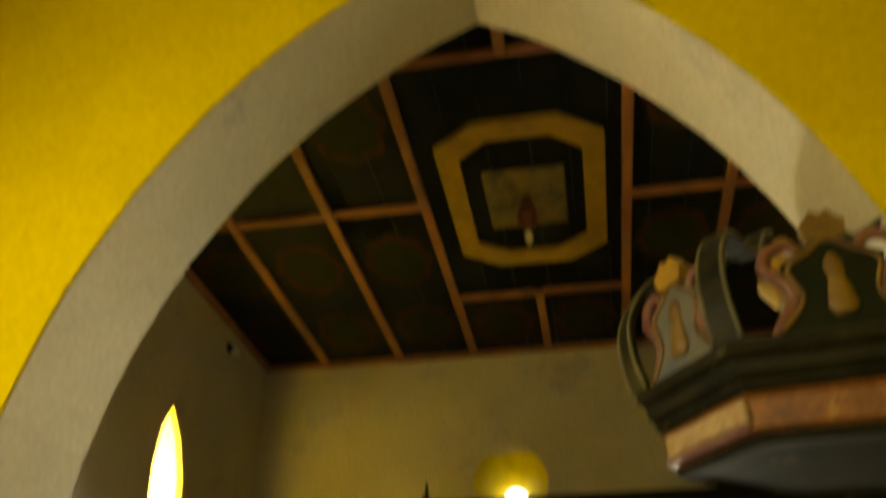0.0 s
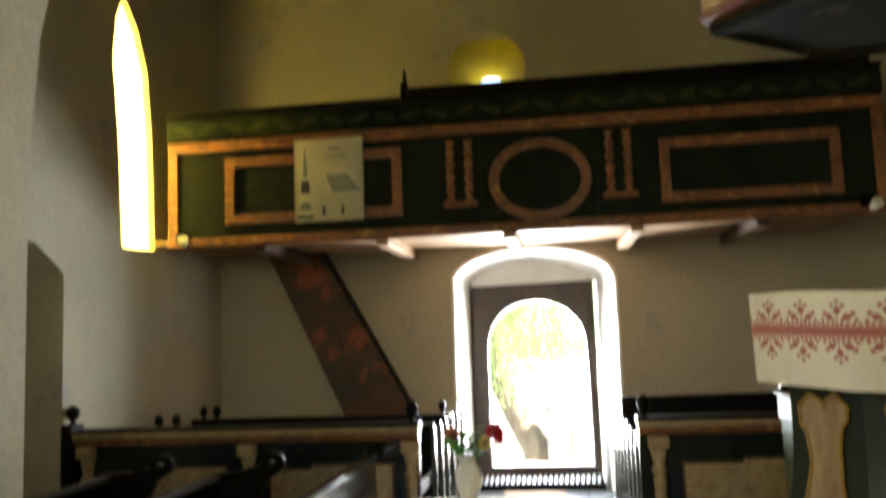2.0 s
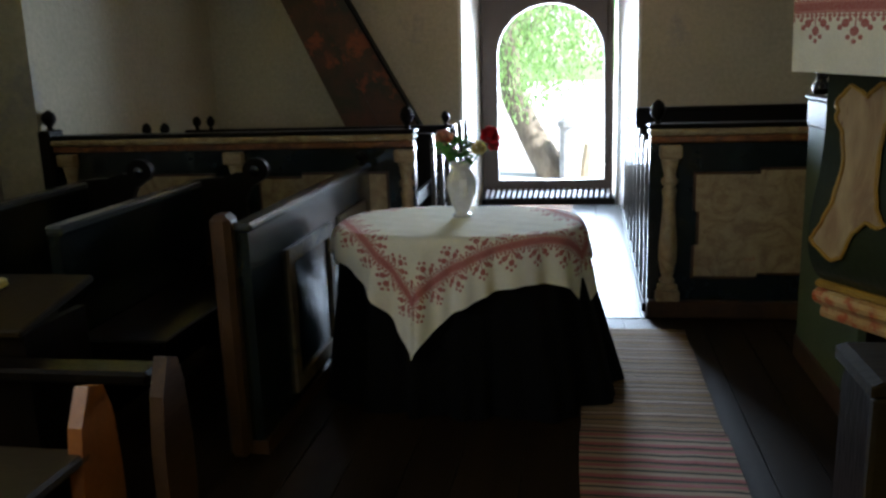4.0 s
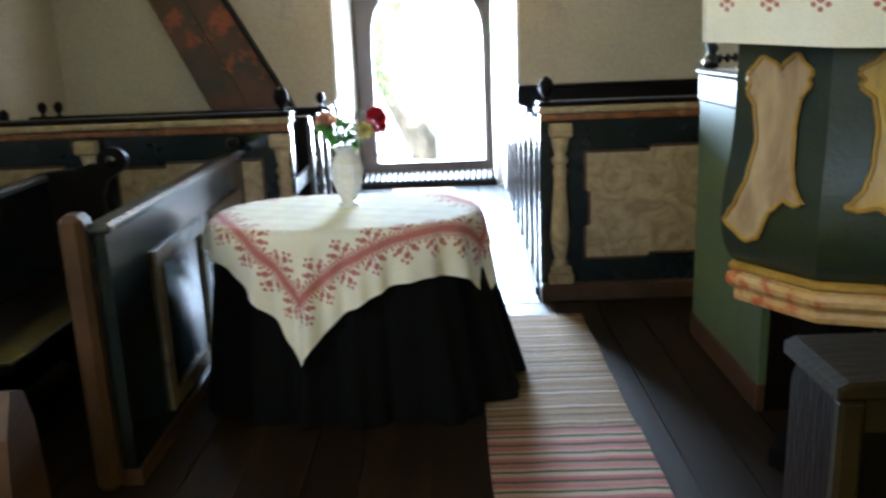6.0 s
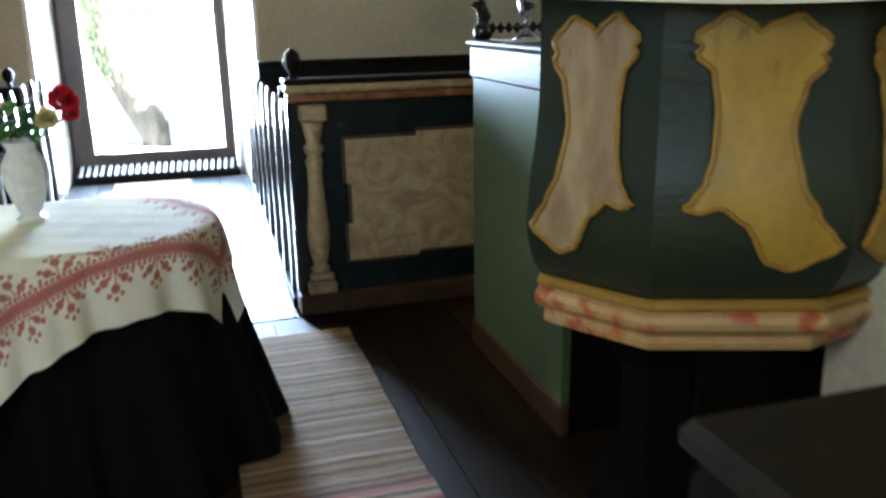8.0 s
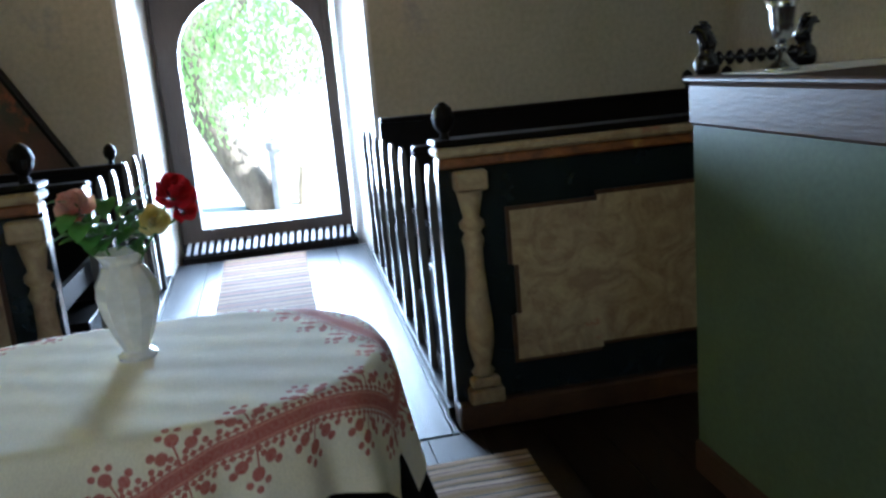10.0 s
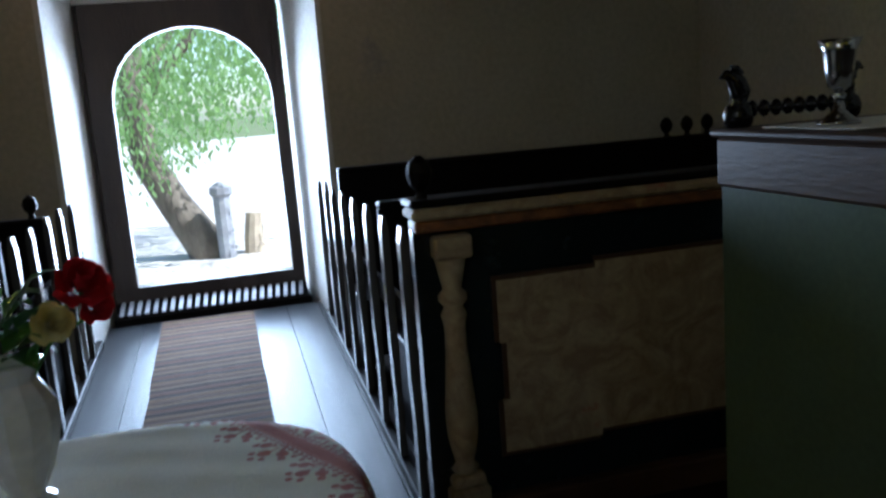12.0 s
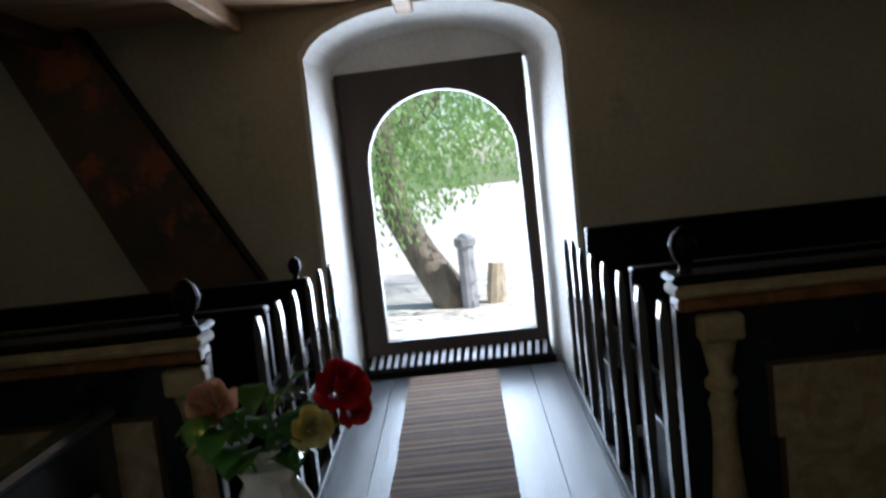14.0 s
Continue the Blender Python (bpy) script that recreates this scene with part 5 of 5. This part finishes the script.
for k in (0, 1, 2, 3):
    x, y = CAN[k]
    out = Vector((x, y, 0)).normalized()
    line = []
    for r, z in [(p[0], p[2]) for p in spline([(1.0, 0, 2.93), (1.045, 0, 3.06), (1.04, 0, 3.2), (0.95, 0, 3.34), (0.82, 0, 3.42), (0.66, 0, 3.42), (0.5, 0, 3.46), (0.36, 0, 3.6), (0.22, 0, 3.66)], 5)]:
        line.append(Vector((x * K * r, y * K * r, z)))
    bm, _ = ribbon(line, out, 0.05, 0.014)
    rib = part("volute_rib", bm, BLACKGOLD, canopy)
    for sx in (-1, 1):
        side = Vector((-out.y, out.x, 0))
        edge = [p + side * (0.05 * (1 - 0.35 * j / len(line)) * sx) + out * 0.012 for j, p in enumerate(line)]
        part("edge_line", tube([tuple(p) for p in edge], 0.0075, 6), OLIVEEDGE, rib, "worn olive edge", smooth=True)
part("crown_knob", lathe([(0.08, 3.4), (0.14, 3.5), (0.1, 3.62), (0.03, 3.72)], 12), GOLD, canopy)
part("stem", lathe([(0.05, 3.08), (0.05, 3.41)], 10), DARKWOOD, canopy)

# ---- clergy desk behind the pulpit ----
DX, DY0, DY1 = 1.77, -4.52, -3.64
stall = thing("clergy_desk", 0, 0, 0, "sage green panelled desk with a brown top band", "desk")
part("side_panel", box(DX + 0.01, DX + 0.04, DY0 + 0.01, DY1 - 0.01, 0.111, 1.11), GREENPANEL, stall)
part("back_panel", box(DX + 0.041, DX + 0.94, DY1 - 0.04, DY1 - 0.01, 0.0, 1.11), GREENPANEL, stall)
part("near_panel", box(DX + 0.041, DX + 0.94, DY0 + 0.01, DY0 + 0.04, 0.0, 1.11), DARKWOOD, stall)
part("plinth", box(DX, DX + 0.04, DY0, DY1, 0, 0.11, 0.006), BROWNWOOD, stall)
part("top_band", box(DX, DX + 0.96, DY0, DY1, 1.111, 1.232, 0.008), BROWNWOOD, stall)
part("top", box(DX - 0.012, DX + 0.97, DY0 - 0.01, DY1 + 0.012, 1.233, 1.252, 0.006), BROWNWOOD, stall)
part("front_panel", box(DX + 0.91, DX + 0.94, DY0 + 0.041, DY1 - 0.041, 0, 1.11), GREENPANEL, stall)
rail = thing("carved_rail", DX + 0.015, DY1 - 0.03, 1.253, "black turned rail with carved bird-head ends on the desk", "rail")
for k in range(2):
    x, out = 0.03 + 0.31 * k, -1 if k == 0 else 1
    part("post", lathe([(0.026, 0), (0.034, 0.008), (0.038, 0.03), (0.032, 0.05), (0.02, 0.062), (0.024, 0.07)], 12), GLOSSBLACK, rail, smooth=True).location = (x, 0, 0)
    h = part("bird_head", tube([(0, 0, 0.06), (-0.006 * out, 0, 0.085), (0.004 * out, 0, 0.108), (0.014 * out, 0, 0.122), (0.034 * out, 0, 0.128), (0.05 * out, 0, 0.12)], [0.02, 0.026, 0.024, 0.02, 0.012, 0.003], 10), GLOSSBLACK, rail, smooth=True)
    h.location = (x, 0, 0)
    part("crest", tube([(-0.006 * out, 0, 0.125), (0.006 * out, 0, 0.143), (0.02 * out, 0, 0.148)], [0.012, 0.009, 0.003], 8), GLOSSBLACK, h, smooth=True)
pts, rad = [], []
for k in range(61):
    pts.append((0.06 + 0.25 * k / 60, 0, 0.042))
    rad.append(0.014 + 0.008 * math.sin(k * 0.78))
part("turned_bar", tube(pts, rad, 10), GLOSSBLACK, rail, smooth=True)
doily = tagged(part("table_mat", box(DX + 0.03, DX + 0.5, DY1 - 0.44, DY1 - 0.14, 1.2535, 1.257, 0.001), WHITECLOTH), "small white linen mat lying on the green desk", "table mat")
chalice = thing("chalice", DX + 0.115, DY1 - 0.29, 1.2575, "polished pewter chalice standing on the white mat", "chalice")
chalice.scale = (0.9, 0.9, 0.9)
PEWTER = mat("pewter", (0.55, 0.55, 0.55), rough=0.18, metal=1.0, fine=40, bump=0.03)
part("foot", lathe([(0.05, 0), (0.05, 0.006), (0.034, 0.016), (0.014, 0.034), (0.01, 0.055)], 20), PEWTER, chalice, smooth=True)
part("knop", lathe([(0.01, 0.06), (0.017, 0.068), (0.01, 0.078)], 16), PEWTER, chalice, smooth=True)
part("cup", lathe([(0.01, 0.078), (0.026, 0.09), (0.033, 0.13), (0.037, 0.17), (0.05, 0.2), (0.047, 0.2), (0.033, 0.165), (0.02, 0.1)], 24), PEWTER, chalice, smooth=True)

# ---- narrow desk before the pulpit ----
kneel = thing("narrow_desk", 1.28, -6.04, 0, "narrow olive-brown wooden desk with black ends before the pulpit", "desk")
OLIVE = mat("olive_bench_paint", (0.024, 0.015, 0.003), (0.012, 0.0075, 0.0015), scale=4, rough=0.75, stretch=(0.2, 1, 1), fine=80, spots=(0.03, 0.019, 0.005), spot_scale=9, spot_cut=0.64)
OLIVE.node_tree.nodes["Principled BSDF"].inputs["Specular IOR Level"].default_value = 0.1
part("top", prism([(0.0, 0.862), (0.02, 0.872), (0.95, 0.876), (0.95, 0.842), (0.0, 0.838)], -0.12, 0.115, bevel=0.006), OLIVE, kneel)
part("apron", box(0.051, 0.9, -0.112, -0.09, 0.775, 0.839), OLIVE, kneel)
part("back_board", box(0.05, 0.9, 0.07, 0.09, 0.1, 0.839), DARKWOOD, kneel)
for x in (0.006, 0.905):
    part("end_board", prism([(-0.085, 0.0), (0.1, 0.0), (0.1, 0.79), (0.075, 0.837), (-0.085, 0.837)], x, x + 0.03), DARKWOOD, kneel).matrix_basis = pose(0.036 + 2 * x, 0, 0, 0, 0, 90)
    part("front_post", box(x, x + 0.044, -0.118, -0.086, 0, 0.837, 0.008), OLIVE, kneel)

kneel.scale.z = 0.965

# ---- floor boards ----
x = -0.185
k = 0
while x < 1.1:
    w = min(random.uniform(0.2, 0.24), 1.115 - x)
    part("plank", sloped(box(x + 0.002, x + w - 0.002, -3.08, -0.14, -0.011, 0.0, 0.0)), GREYWOOD, bpy.data.objects["floor"])
    x += w
x = -3.0
while x < 3.65:
    w = random.uniform(0.17, 0.24)
    for y0, y1 in ((-3.09, 0.0), (-6.3, -3.094), (-8.9, -6.304), (-11.0, -8.904)):
        if y0 > -3.1 and -0.42 < x < 1.12:
            continue
        part("plank", box(x + 0.002, x + w - 0.002, y0 + 0.002, y1 - 0.002, -0.011, random.uniform(-0.003, -0.0005), 0.0), FLOORWOOD, bpy.data.objects["floor"])
    x += w

# ---- outside ----
BARK = mat("willow_bark", (0.2, 0.17, 0.13), (0.11, 0.09, 0.07), scale=6, stretch=(1, 1, 0.3), rough=0.95, fine=40, bump=0.8)
WILLOW = mat("willow_leaf", (0.1, 0.16, 0.06), (0.07, 0.12, 0.045), scale=3, rough=0.6, fine=30)
wt = WILLOW.node_tree
leaf_tr = wt.nodes.new("ShaderNodeBsdfTranslucent")
leaf_tr.inputs["Color"].default_value = (0.16, 0.26, 0.07, 1)
leaf_mix = wt.nodes.new("ShaderNodeAddShader")
wt.links.new(wt.nodes["Principled BSDF"].outputs[0], leaf_mix.inputs[0])
wt.links.new(leaf_tr.outputs[0], leaf_mix.inputs[1])
wt.links.new(leaf_mix.outputs[0], wt.nodes["Material Output"].inputs["Surface"])
tree = thing("tree", 0.3, 5.0, -0.3, "leaning old willow tree with hanging foliage on the grass", "tree")
part("trunk", tube([(0.1, 0, -0.05), (-0.02, 0, 0.2), (-0.28, 0.05, 0.65), (-0.55, 0.1, 1.2), (-0.65, 0.2, 2.2), (-0.4, 0.3, 3.4)], [0.3, 0.24, 0.2, 0.18, 0.15, 0.1], 14), BARK, tree, smooth=True)
for k in range(7):
    a = k * 0.9
    part("limb", tube([(-0.6, 0.2, 1.8 + 0.2 * k), (-0.4 + 0.8 * math.cos(a), 0.3 + 0.8 * math.sin(a), 3.0 + 0.15 * k), (-0.3 + 1.9 * math.cos(a), 0.3 + 1.9 * math.sin(a), 3.5 + 0.1 * k)], [0.08, 0.06, 0.02], 7), BARK, tree)
vs, fs = [], []
for n in range(620):
    a, rr = random.uniform(0, 2 * math.pi), 2.6 * math.sqrt(random.random())
    sx, sy, top = -0.2 + rr * math.cos(a), 0.5 + rr * math.sin(a), random.uniform(2.4, 4.4) - 0.25 * rr
    low = random.uniform(0.7, 1.9) + 0.75 * max(0.0, min(1.0, (sx + 0.5) / 1.3))
    z = top
    while z > low:
        x, y = sx + random.uniform(-0.07, 0.07), sy + random.uniform(-0.07, 0.07)
        ln, t_ = random.uniform(0.06, 0.11), random.uniform(0, 6.28)
        dx, dy = 0.022 * math.cos(t_), 0.022 * math.sin(t_)
        ox, oy = random.uniform(-0.05, 0.05), random.uniform(-0.05, 0.05)
        i = len(vs)
        vs += [(x, y, z), (x + dx + ox * 0.5, y + dy + oy * 0.5, z - ln * 0.5), (x + ox, y + oy, z - ln), (x - dx + ox * 0.5, y - dy + oy * 0.5, z - ln * 0.5)]
        fs.append((i, i + 1, i + 2, i + 3))
        z -= random.uniform(0.04, 0.09)
me = bpy.data.meshes.new("crown")
me.from_pydata(vs, [], fs)
me.materials.append(WILLOW)
crown = new("crown", me)
crown.parent = tree
post = thing("post", 0.55, 4.7, -0.3, "weathered grey wooden post in the grass", "post")
part("shaft", lathe([(0.1, -0.05), (0.1, 0.75), (0.13, 0.78), (0.13, 0.86), (0.04, 0.92)], 10), mat("weathered_wood", (0.35, 0.36, 0.38), (0.25, 0.25, 0.26), rough=0.9), post)
part("stump", tube([(0.33, 0.2, -0.05), (0.33, 0.2, 0.2), (0.36, 0.2, 0.5)], [0.14, 0.12, 0.1], 10), mat("pale_stump_wood", (0.5, 0.42, 0.3), (0.4, 0.33, 0.24), rough=0.9), post)
